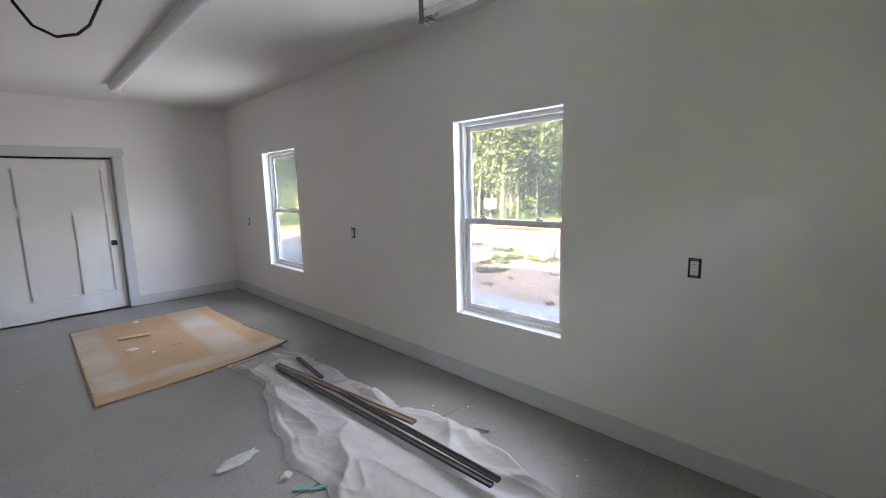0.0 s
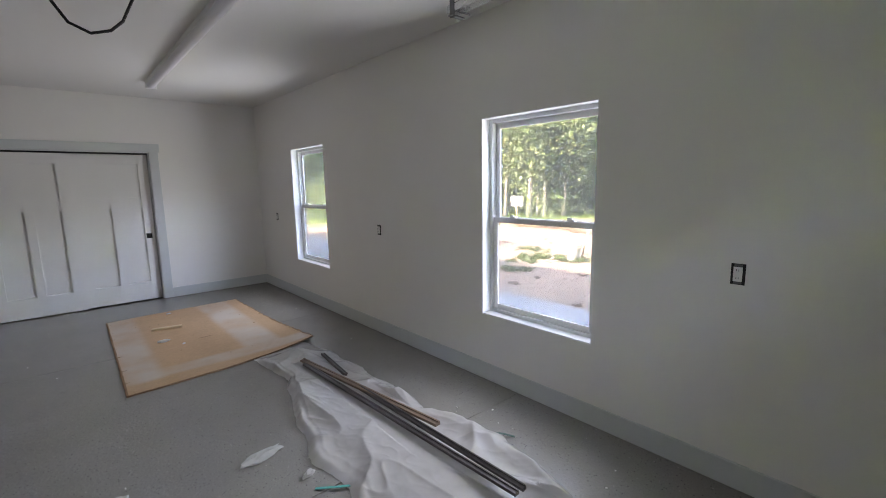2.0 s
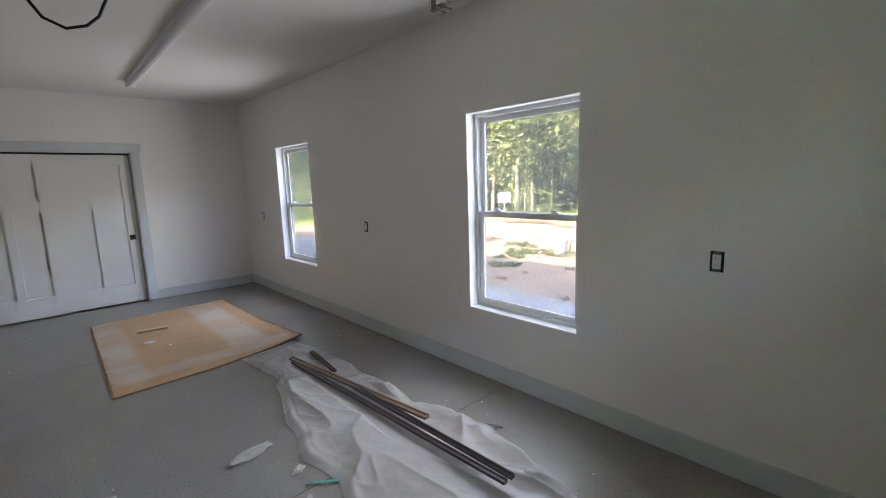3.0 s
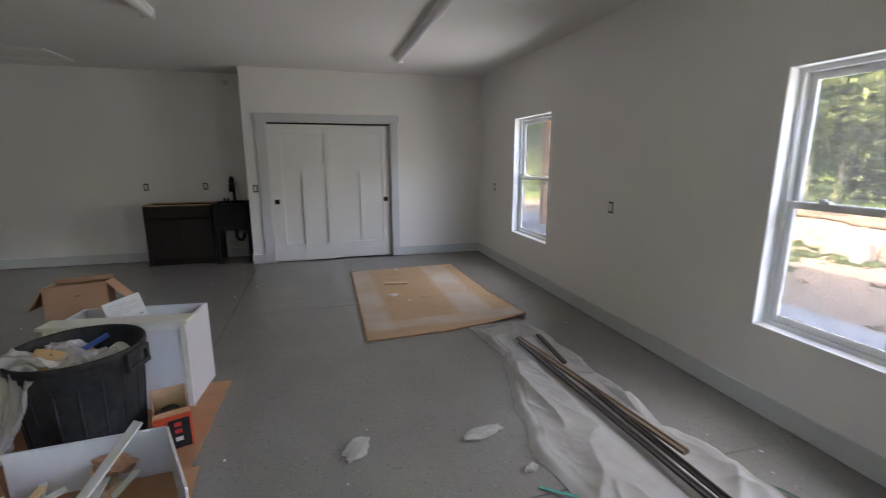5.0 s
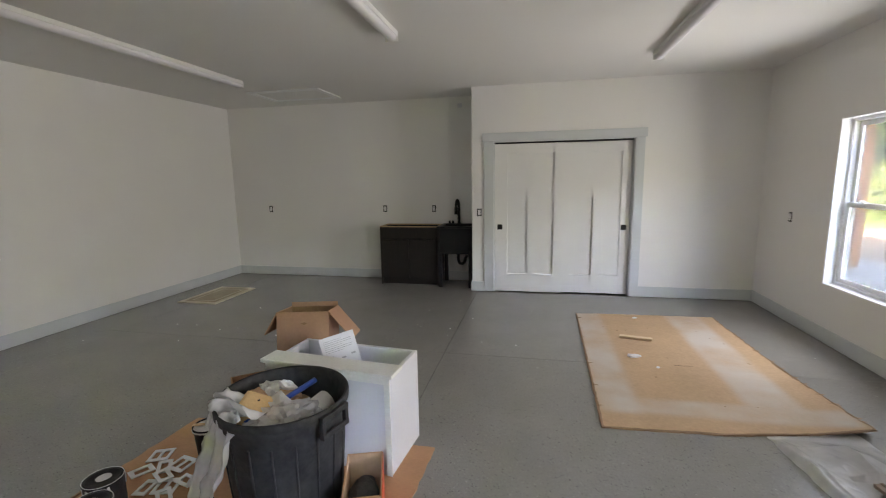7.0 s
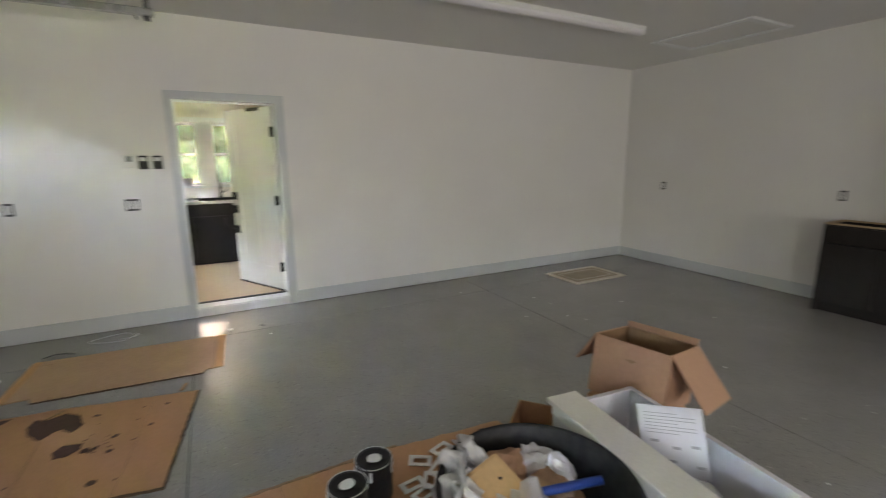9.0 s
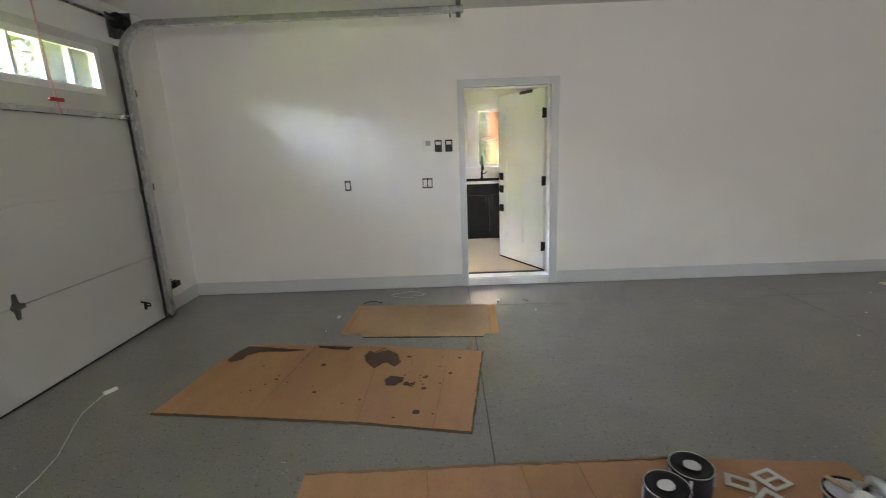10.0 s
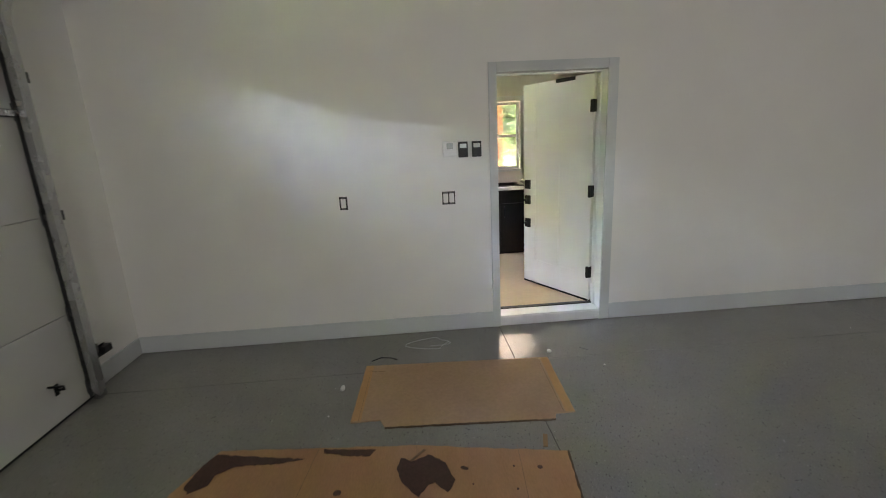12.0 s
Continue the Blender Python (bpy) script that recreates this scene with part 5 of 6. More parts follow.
for x in (0.03, sw - 0.03):
    for y in (-0.03, -sd + 0.03):
        part("leg", boxes((x - 0.028, x + 0.028, y - 0.02, y + 0.02, 0.0, 0.50), bevel=0.004), SINK_BLACK, sk)
part("drain_trap", tube([(0.25, -0.2, 0.50), (0.25, -0.2, 0.36), (0.27, -0.2, 0.31), (0.31, -0.19, 0.30), (0.34, -0.17, 0.33), (0.35, -0.12, 0.38), (0.35, -0.01, 0.39)], 0.022, 10), BLACK, sk, "black drain trap")
gooseneck("utility_faucet", pose(-1.215, ALCOVE - 0.07, 0.9005), -1, "black gooseneck faucet on a utility sink", 0.36, 0.045, 0.02)
for x in (-1.36, -1.31):
    single("supply_knob", lathe([(0.018, 0.0), (0.020, 0.02), (0.012, 0.045)], 10), BLACK_METAL, "small black knob on the sink rim", "knob", pose(x, ALCOVE - 0.07, 0.9005), "sink knobs")

# ---- sheets of cardboard on the floor ----
card1_mat = material("overspray_cardboard", (0.57, 0.385, 0.25), rough=0.8, vary=0.10, scale=3.0, fine=45.0, bump=0.012, bump_scale=60.0, spec=0.2)
for rect in ((0.40, 0.66, 4.30, 6.55), (0.50, 1.95, 4.32, 4.52), (1.38, 1.72, 4.5, 6.62)):
    tint_patch(card1_mat, (0.64, 0.60, 0.57), *rect, soft=0.05, strength=0.8, wobble=0.012)


def lift1(x, y):
    return 0.035 * max(0.0, (x - 1.45) / 0.5) ** 2 * max(0.0, 1 - (y - 4.25) / 1.0) + 0.004 * noise.noise((x * 3, y * 3, 1))


c1 = thing("floor_cardboard", pose(0, 0, 0), "large flattened cardboard sheet with white overspray, one corner lifted", "cardboard")
part("board", sheet([(0.385, 4.095), (1.10, 4.135), (1.965, 4.29), (1.905, 5.2), (1.87, 6.585), (1.1, 6.56), (0.42, 6.515), (0.40, 5.3)], 0.001, 0.009, 0.006, 3, 0.04, lift1), card1_mat, c1)
part("torn_shade_edge", sheet([(0.378, 4.085), (1.10, 4.128), (1.972, 4.283), (1.966, 4.296), (1.10, 4.142), (0.386, 4.10)], 0.0, 0.0105, 0.003, 5, 0.03, lift1), CARD_EDGE, c1, "dark torn and shaded edge")
part("torn_shade_edge", sheet([(0.376, 4.10), (0.392, 4.10), (0.408, 5.3), (0.426, 6.52), (0.412, 6.525), (0.394, 5.3)], 0.0, 0.0105, 0.003, 6, 0.03), CARD_EDGE, c1, "dark torn and shaded edge")
part("torn_shade_edge", sheet([(1.972, 4.30), (1.912, 5.2), (1.878, 6.59), (1.868, 6.59), (1.902, 5.2), (1.962, 4.30)], 0.0, 0.0105, 0.012, 7, 0.03, lift1), CARD_EDGE, c1, "dark torn and shaded edge")
part("split", sheet([(1.09, 5.155), (1.16, 5.15), (1.235, 5.158), (1.235, 5.164), (1.16, 5.158), (1.09, 5.162)], 0.009, 0.0105, 0.001, 8), CARD_EDGE, c1)
part("crease", sheet([(1.17, 4.95), (1.178, 4.95), (1.27, 4.62), (1.262, 4.62)], 0.009, 0.0108, 0.001, 9), CARD_PALE, c1)
rnd = random.Random(77)
for k in range(22):
    f = (k + rnd.uniform(0.1, 0.9)) / 22
    if k % 3 == 2:
        ex, ey, d = 0.385 + 0.035 * f, 4.12 + 2.4 * f, 1
    else:
        ex, ey, d = 1.968 - 0.1 * f, 4.3 + 2.25 * f, -1
    ln, w = rnd.uniform(0.012, 0.05), rnd.uniform(0.004, 0.010)
    up = 0.0105 + max(0.0, lift1(ex, ey))
    part("notch", sheet([(ex - d * 0.012, ey - w), (ex + d * ln, ey + rnd.uniform(-0.01, 0.01)), (ex - d * 0.012, ey + w)][::d], up, up + 0.0015, 0.0, k, 9), CARD_DARK, c1, "small dark tear")
for k in range(14):
    r = rnd.uniform(0.004, 0.012)
    part("speck", blob(rnd.uniform(0.55, 1.7), rnd.uniform(4.35, 6.3), 0.0125, r, r * 0.7, 0.3, 300 + k, rnd.uniform(0, 3), 10, 0.0008), CARD_DARK, c1)
single("wood_offcut", boxes((-0.145, 0.145, -0.026, 0.026, 0.0, 0.02), bevel=0.002), PALE_PINE, "short pale pine offcut lying on cardboard", "offcut", pose(0.91, 5.75, 0.013, 0, 0, -11))
for k, (x, y, r) in enumerate(((0.80, 5.29, 0.035), (1.03, 6.42, 0.02), (0.95, 5.08, 0.014))):
    single("paper_scrap", crumple(r * 1.6, r, r * 0.35, 20 + k, 0.4, 2), PAPER, "small torn white scrap lying on cardboard", "scrap", pose(x, y, 0.0105 + r * 0.25, 0, 0, 30 * k), "paper scraps")

c2 = thing("floor_cardboard", pose(0, 0, 0), "flattened cardboard carton with cut flaps before the doorway", "cardboard")
part("board", sheet([(-3.85, 1.19), (-3.79, 2.17), (-3.84, 2.19), (-3.84, 2.305), (-4.51, 2.345), (-4.59, 1.02), (-3.92, 0.985), (-3.92, 1.16)], 0.001, 0.006, 0.003, 12, 0.04), CARD_PALE, c2)
# thin ribbon on the cut edge, its shadow put into the colour
part("torn_shade_edge", sheet([(-3.842, 1.19), (-3.782, 2.17), (-3.790, 2.17), (-3.850, 1.19)], 0.0, 0.0072, 0.003, 13, 0.03), EDGE_SHADE, c2, "dark cut edge with painted shadow")
for (xa, ya), (xb, yb) in (((-4.54, 1.06), (-3.93, 1.03)), ((-4.47, 2.27), (-3.86, 2.24)), ((-4.52, 2.18), (-4.50, 2.34)), ((-4.50, 1.03), (-4.49, 1.16))):
    part("crease", tube([(xa, ya, 0.0062), (xb, yb, 0.0062)], 0.0016, 5), CARD_DARK, c2)

for outline in ([(-3.93, 0.985), (-3.93, 1.045), (-4.585, 1.075), (-4.588, 1.02)], [(-3.845, 2.25), (-3.845, 2.302), (-4.508, 2.342), (-4.505, 2.29)]):
    part("folded_end", sheet(outline, 0.0062, 0.0074, 0.002, 23, 0.04), CARD_FOLD, c2, "brighter orange-brown folded end")

c3 = thing("floor_cardboard", pose(0, 0, 0), "large flattened cardboard sheet with dark brown stains", "cardboard")
part("board", sheet([(-2.845, 0.10), (-2.69, 1.37), (-2.572, 2.01), (-3.05, 2.08), (-3.52, 2.145), (-3.67, 1.37), (-3.765, 0.31), (-3.48, 0.185)], 0.001, 0.007, 0.004, 14, 0.04, lambda x, y: 0.003 * noise.noise((x * 2, y * 2, 3))), CARD, c3)
# ragged ribbons along two edges, coloured dark as their shadow
part("torn_shade_edge", sheet([(-2.835, 0.095), (-2.68, 1.37), (-2.562, 2.01), (-2.571, 2.012), (-2.69, 1.372), (-2.846, 0.10)], 0.0, 0.0105, 0.003, 15, 0.03), EDGE_SHADE, c3, "dark torn and shaded edge")
part("torn_shade_edge", sheet([(-2.562, 2.015), (-3.52, 2.152), (-3.52, 2.143), (-2.566, 2.006)], 0.0, 0.0105, 0.003, 16, 0.03), EDGE_SHADE, c3, "dark torn and shaded edge")
for (xa, ya), (xb, yb) in (((-3.67, 1.37), (-2.69, 1.37)), ((-3.60, 1.90), (-2.62, 1.80)), ((-3.75, 0.85), (-2.78, 0.72))):
    part("crease", tube([(xa, ya, 0.0082), ((xa + xb) / 2, (ya + yb) / 2 + 0.004, 0.0086), (xb, yb, 0.0082)], 0.0012, 5), CARD_EDGE, c3)
def stain(outline, seed, label="dark brown dried stain"):
    area = sum(xa * yb - xb * ya for (xa, ya), (xb, yb) in zip(outline, outline[1:] + outline[:1]))
    part("stain", sheet(outline if area > 0 else outline[::-1], 0.0094, 0.0102, 0.005, seed, 0.02), STAIN, c3, label)


stain([(-3.513, 0.235), (-3.66, 0.258), (-3.735, 0.299), (-3.70, 0.47), (-3.637, 0.785), (-3.618, 0.662), (-3.629, 0.444), (-3.579, 0.356), (-3.511, 0.349), (-3.465, 0.271)], 41)
stain([(-3.496, 1.267), (-3.579, 1.288), (-3.545, 1.341), (-3.586, 1.428), (-3.515, 1.513), (-3.392, 1.55), (-3.321, 1.508), (-3.387, 1.453), (-3.378, 1.42), (-3.309, 1.374), (-3.401, 1.298)], 42)
stain([(-3.146, 1.466), (-3.196, 1.504), (-3.168, 1.592), (-3.116, 1.589), (-3.071, 1.543), (-3.075, 1.48)], 43)
stain([(-3.70, 0.873), (-3.66, 1.156), (-3.615, 1.126), (-3.626, 1.017), (-3.672, 0.88)], 44)
rnd = random.Random(21)
spots = [(-3.382, 0.99, 0.018), (-3.09, 1.615, 0.022), (-3.082, 1.654, 0.016), (-3.024, 1.732, 0.016), (-3.167, 1.735, 0.022), (-3.207, 1.902, 0.013), (-3.424, 1.97, 0.013), (-3.019, 1.029, 0.015), (-3.194, 0.724, 0.012), (-3.465, 1.604, 0.02), (-2.77, 1.70, 0.022)]
spots += [(rnd.uniform(-3.55, -2.72), rnd.uniform(0.5, 1.95), rnd.uniform(0.004, 0.009)) for k in range(16)]
spots += [(rnd.gauss(-3.13, 0.07), rnd.gauss(1.66, 0.08), rnd.uniform(0.004, 0.011)) for k in range(14)]
for k, (x, y, r) in enumerate(spots):
    part("stain", blob(x, y, 0.0094, r, r * rnd.uniform(0.6, 1.1), 0.3, 60 + k, rnd.uniform(0, 3), 14, 0.0008), STAIN, c3)
single("card_tear", sheet([(-3.552, 1.335), (-3.546, 1.345), (-3.618, 1.416), (-3.626, 1.405)], 0.0108, 0.014, 0.001, 17, 0.02), CARD_EDGE, "dark torn sliver lying on stained cardboard", "scrap")

mat_card = thing("floor_protection", pose(0, 0, 0), "brown cardboard sheet laid under the rubbish", "cardboard")
part("board", sheet([(-0.70, 1.25), (-0.66, 2.60), (-0.615, 3.685), (-1.4, 3.70), (-2.27, 3.72), (-2.33, 3.1), (-2.31, 2.2), (-2.29, 1.2)], 0.001, 0.006, 0.006, 18, 0.05), CARD, mat_card)
part("torn_shade_edge", sheet([(-2.345, 3.1), (-2.325, 2.2), (-2.303, 1.2), (-2.29, 1.2), (-2.312, 2.2), (-2.332, 3.1)], 0.0, 0.0095, 0.006, 19, 0.03), CARD_EDGE, mat_card, "dark torn and shaded edge")
for y in (1.78, 2.23, 2.5):
    part("crease", tube([(-2.31, y, 0.0062), (-2.05, y + 0.02, 0.0066), (-1.8, y + 0.01, 0.0062)], 0.0018, 5), CARD_DARK, mat_card)
vent = thing("masked_panel", pose(-4.45, 6.63, 0), "tan panel edged with pale tape lying on the floor", "panel")
part("panel", boxes((-0.235, 0.235, -0.37, 0.37, 0.001, 0.010)), material("tan_panel", (0.40, 0.33, 0.24), rough=0.8, vary=0.15, scale=5.0, fine=40.0), vent)
TAPE = material("tan_tape", (0.64, 0.57, 0.47), rough=0.7, vary=0.1, scale=8.0, fine=50.0)
part("tape_border", boxes((-0.29, -0.235, -0.43, 0.43, 0.001, 0.0125), (0.235, 0.29, -0.43, 0.43, 0.001, 0.0125), (-0.235, 0.235, -0.43, -0.37, 0.001, 0.0125), (-0.235, 0.235, 0.37, 0.43, 0.001, 0.0125)), TAPE, vent, "pale tan border")
part("inner_line", boxes((-0.17, 0.17, -0.31, -0.295, 0.010, 0.0115), (-0.17, 0.17, 0.295, 0.31, 0.010, 0.0115), (-0.17, -0.155, -0.295, 0.295, 0.010, 0.0115), (0.155, 0.17, -0.295, 0.295, 0.010, 0.0115)), TAPE, vent)

# ---- polythene sheet with trim boards on it ----
LEFT = ((4.30, 1.42), (4.15, 1.33), (3.52, 1.40), (3.15, 1.28), (2.81, 1.18), (2.37, 1.09), (2.03, 1.13), (1.84, 1.06), (1.45, 1.10), (0.95, 1.22))
RIGHT = ((4.30, 1.86), (4.20, 1.90), (3.76, 1.955), (3.0, 1.965), (2.6, 1.975), (2.41, 1.935), (2.15, 2.03), (1.83, 2.075), (1.48, 2.02), (0.95, 1.86))


def along(table, y):
    for (ya, xa), (yb, xb) in zip(table, table[1:]):
        if yb <= y <= ya:
            return xa + (xb - xa) * (ya - y) / (ya - yb)
    return table[-1][1]


def ridge(x, y, seed, power=3.0):
    """Sharp crests with hollows between them, 0 to 1."""
    return max(0.0, 1.0 - 1.9 * abs(noise.noise((x, y, seed)))) ** power


bm = bmesh.new()
NU, NV = 130, 360
rows_ = []
for j in range(NV + 1):
    y = 4.30 - (4.30 - 0.95) * j / NV
    xa, xb = along(LEFT, y), along(RIGHT, y)
    xa += 0.035 * noise.noise((0, y * 4, 3)) + 0.012 * noise.noise((0, y * 14, 3))
    xb += 0.035 * noise.noise((4, y * 4, 3)) + 0.012 * noise.noise((4, y * 14, 3))
    near = max(0.0, 1 - (y - 0.95) / 1.5)
    row = []
    for i in range(NU + 1):
        u = i / NU
        x = xa + (xb - xa) * u
        wx, wy = x + 0.10 * noise.noise((x * 2.1, y * 1.4, 7)), y + 0.16 * noise.noise((x * 2.3, y * 1.1, 8))
        edge = min(1.0, 9 * u, 9 * (1 - u), 0.3 + 6 * j / NV)
        # long gathers that run with the sheet, then pinched creases across them, then fine crinkles
        gather = ridge(wx * 2.5, wy * 0.55, 1.5, 1.3)
        pinch = ridge(wx * 1.9 + wy * 1.2, wy * 1.5 - wx, 4.2, 3.0)
        crease = ridge(wx * 5.5 + wy * 0.8, wy * 1.5, 6.1, 5.0)
        crinkle = ridge(wx * 15.0 + wy * 5.0, wy * 11.0, 9.4, 3.0)
        hem = math.exp(-(((u - 0.05) / 0.03) ** 2)) + math.exp(-(((u - 0.95) / 0.03) ** 2))
        z = 0.005 + edge * (0.075 * gather + (0.022 + 0.045 * near) * pinch + (0.008 + 0.008 * near) * crease + 0.0022 * crinkle) + 0.022 * hem * (0.5 + noise.noise((y * 3, u, 2)))
        if 1.52 < x < 1.84 and 1.3 < y < 3.75:
            z = min(z, 0.044 + 0.05 * max(0.0, abs(x - 1.68) - 0.12))
        if y > 4.02:
            z = 0.003 + (z - 0.003) * (1 - min(1.0, (y - 4.02) / 0.14)) * 0.999
        row.append(bm.verts.new((x, y, max(0.003, z))))
    rows_.append(row)
for a, b in zip(rows_, rows_[1:]):
    for k in range(NU):
        bm.faces.new((a[k], a[k + 1], b[k + 1], b[k])).smooth = True
single("plastic_sheet", bm, FILM, "milky crumpled polythene sheet spread over the floor", "plastic sheet")


def trim_board(name, p, q, w, h, mat, label, roll=0):
    d = Vector(q) - Vector(p)
    ln = d.length
    m = Matrix.Translation(p) @ d.to_track_quat("Y", "Z").to_matrix().to_4x4() @ pose(0, 0, 0, 0, roll, 0)
    bm_ = boxes((-w / 2, w / 2, 0, ln, 0, h), (-w / 2, -w / 2 + w * 0.35, 0.0, ln, h, h * 1.35), bevel=0.002)
    return single(name, bm_, mat, label, "trim board", m, "trim boards")


trim_board("trim_board", (1.60, 3.69, 0.060), (1.79, 2.09, 0.070), 0.042, 0.018, WOOD_BROWN, "brown wooden trim board on polythene sheet")
trim_board("trim_board", (1.585, 3.62, 0.052), (1.675, 1.36, 0.066), 0.032, 0.018, WOOD_DARK, "long dark trim board on polythene sheet")
trim_board("trim_board", (1.70, 2.9, 0.060), (1.728, 1.355, 0.070), 0.028, 0.02, WOOD_DARK, "long dark trim board on polythene sheet", 14)
trim_board("trim_board", (1.80, 3.72, 0.050), (1.735, 3.18, 0.055), 0.035, 0.018, WOOD_DARK, "short dark trim board on polythene sheet", -20)
for nm, pts, mat_, lab in (("plastic_strap", [(1.0, 2.155, 0.004), (1.05, 2.11, 0.010), (1.10, 2.07, 0.012), (1.16, 2.035, 0.010)], TEAL, "bright teal packing strap on the floor"), ("plastic_strap", [(2.05, 1.88, 0.012), (2.09, 1.82, 0.014), (2.13, 1.755, 0.005)], TEAL_DARK, "dark green packing strap end on the floor")):
    bm = bmesh.new()
    last = None
    for k, p in enumerate(pts):
        a, b = Vector(pts[max(0, k - 1)]), Vector(pts[min(len(pts) - 1, k + 1)])
        s = (b - a).cross(Vector((0, 0, 1))).normalized() * 0.008
        cur = [bm.verts.new(Vector(p) + s), bm.verts.new(Vector(p) - s), bm.verts.new(Vector(p) - s + Vector((0, 0, 0.0018))), bm.verts.new(Vector(p) + s + Vector((0, 0, 0.0018)))]
        if last:
            for i in range(4):
                bm.faces.new((last[i], last[(i + 1) % 4], cur[(i + 1) % 4], cur[i]))
        last = cur
    single(nm, bm, mat_, lab, "strap", None, "packing straps")
for k, (x, y, rx, ry, a) in enumerate(((0.18, 2.675, 0.10, 0.055, 60), (0.885, 2.62, 0.12, 0.045, 14), (1.02, 2.28, 0.035, 0.02, 20), (0.96, 2.02, 0.025, 0.015, 70))):
    single("plastic_scrap", crumple(rx, ry, 0.016, 50 + k, 0.45, 3), BAG, "crumpled clear plastic scrap lying on the floor", "scrap", pose(x, y, 0.014, 0, 0, a), "plastic scraps")

# ---- rubbish corner ----
MAT_Z = 0.0065
BIN = (-1.215, 3.12)
bin_ = thing("trash_can", pose(*BIN, MAT_Z), "dusty black round rubbish bin, overfull", "trash can")
part("body", lathe([(0.235, 0.0), (0.245, 0.01), (0.285, 0.50), (0.292, 0.51), (0.292, 0.535), (0.303, 0.54), (0.305, 0.575), (0.298, 0.585), (0.288, 0.575), (0.278, 0.50), (0.235, 0.03)], 56), BIN_BLACK, bin_)
for k in range(18):
    a = 2 * math.pi * (k + 0.5) / 18
    part("rib", tube([(0.247 * math.cos(a), 0.247 * math.sin(a), 0.03), (0.281 * math.cos(a), 0.281 * math.sin(a), 0.46)], 0.006, 6), BIN_BLACK, bin_)
for a in (-15, 165):
    hd = boxes((0.295, 0.318, -0.085, -0.065, 0.46, 0.56), (0.295, 0.318, 0.065, 0.085, 0.46, 0.56), (0.306, 0.320, -0.085, 0.085, 0.46, 0.485), (0.295, 0.320, -0.085, 0.085, 0.54, 0.565), bevel=0.004, m=pose(0, 0, 0, 0, 0, a))
    part("handle", hd, BIN_BLACK, bin_)
single("rubbish_fill", crumple(0.20, 0.20, 0.09, 61, 0.25, 4), CARD_DARK, "crushed brown packaging filling the bin", "rubbish", pose(*BIN, 0.42))
junk = (
    ("plastic_wrap", crumple(0.15, 0.13, 0.085, 63, 0.6, 4), BAG, "large crumpled clear plastic bag among rubbish", "bag", (0.06, -0.08, 0.515), (0, 0, 30)),
    ("foam_block", boxes((-0.085, 0.085, -0.07, 0.07, -0.055, 0.055), bevel=0.016), YELLOW, "tan foam block among rubbish", "foam", (-0.09, -0.10, 0.56), (10, 20, 15)),
    ("blue_tube", tube([(-0.22, 0, 0), (0.19, 0, 0)], 0.014, 12), BLUE, "blue plastic tube among rubbish", "tube", (-0.01, 0.03, 0.575), (0, -5, 71)),
    ("paper_roll", tube([(-0.09, 0, 0), (0.088, 0, 0), (0.09, 0, 0), (0.088, 0, 0), (0.02, 0, 0)], [0.055, 0.055, 0.052, 0.026, 0.026], 20), WHITE_DULL, "white paper roll among rubbish", "roll", (0.115, 0.085, 0.495), (15, 10, -110)),
    ("torn_carton", crumple(0.07, 0.09, 0.05, 66, 0.35, 3), CARD_PINK, "torn pinkish carton at the bin rim", "cardboard", (-0.175, 0.005, 0.545), (0, 25, 10)),
    ("plastic_wrap", crumple(0.07, 0.05, 0.05, 64, 0.5, 3), BAG, "crumpled clear plastic wrap at the bin rim", "bag", (-0.165, 0.115, 0.555), (0, 20, 70)),
    ("paper_scrap", crumple(0.06, 0.045, 0.04, 69, 0.4, 3), PAPER, "torn white paper among rubbish", "paper", (-0.085, 0.18, 0.545), (20, 30, 0)),
    ("torn_carton", crumple(0.08, 0.06, 0.03, 67, 0.35, 3), CARD_PALE, "torn brown carton among rubbish", "cardboard", (-0.06, 0.11, 0.535), (10, 0, 10)),
    ("torn_carton", crumple(0.10, 0.08, 0.035, 68, 0.35, 3), CARD_DARK, "dark torn carton low in the bin", "cardboard", (0.10, -0.12, 0.48), (10, 0, 10)),
    ("black_stick", tube([(-0.10, 0, 0), (0.10, 0, 0)], 0.006, 8), BLACK, "black plastic stick among rubbish", "stick", (-0.17, -0.14, 0.595), (0, -12, 30)),
    ("plastic_wrap", crumple(0.06, 0.03, 0.025, 65, 0.5, 3), PAPER, "white plastic sliver at the bin rim", "bag", (-0.20, -0.10, 0.57), (0, 0, 120)),
)
for nm, bm, mat_, lab, catg, (dx, dy, z), rot in junk:
    single(nm, bm, mat_, lab, catg, pose(BIN[0] + dx * 0.92, BIN[1] + dy * 0.92, z - 0.035, *rot), "rubbish in the bin")


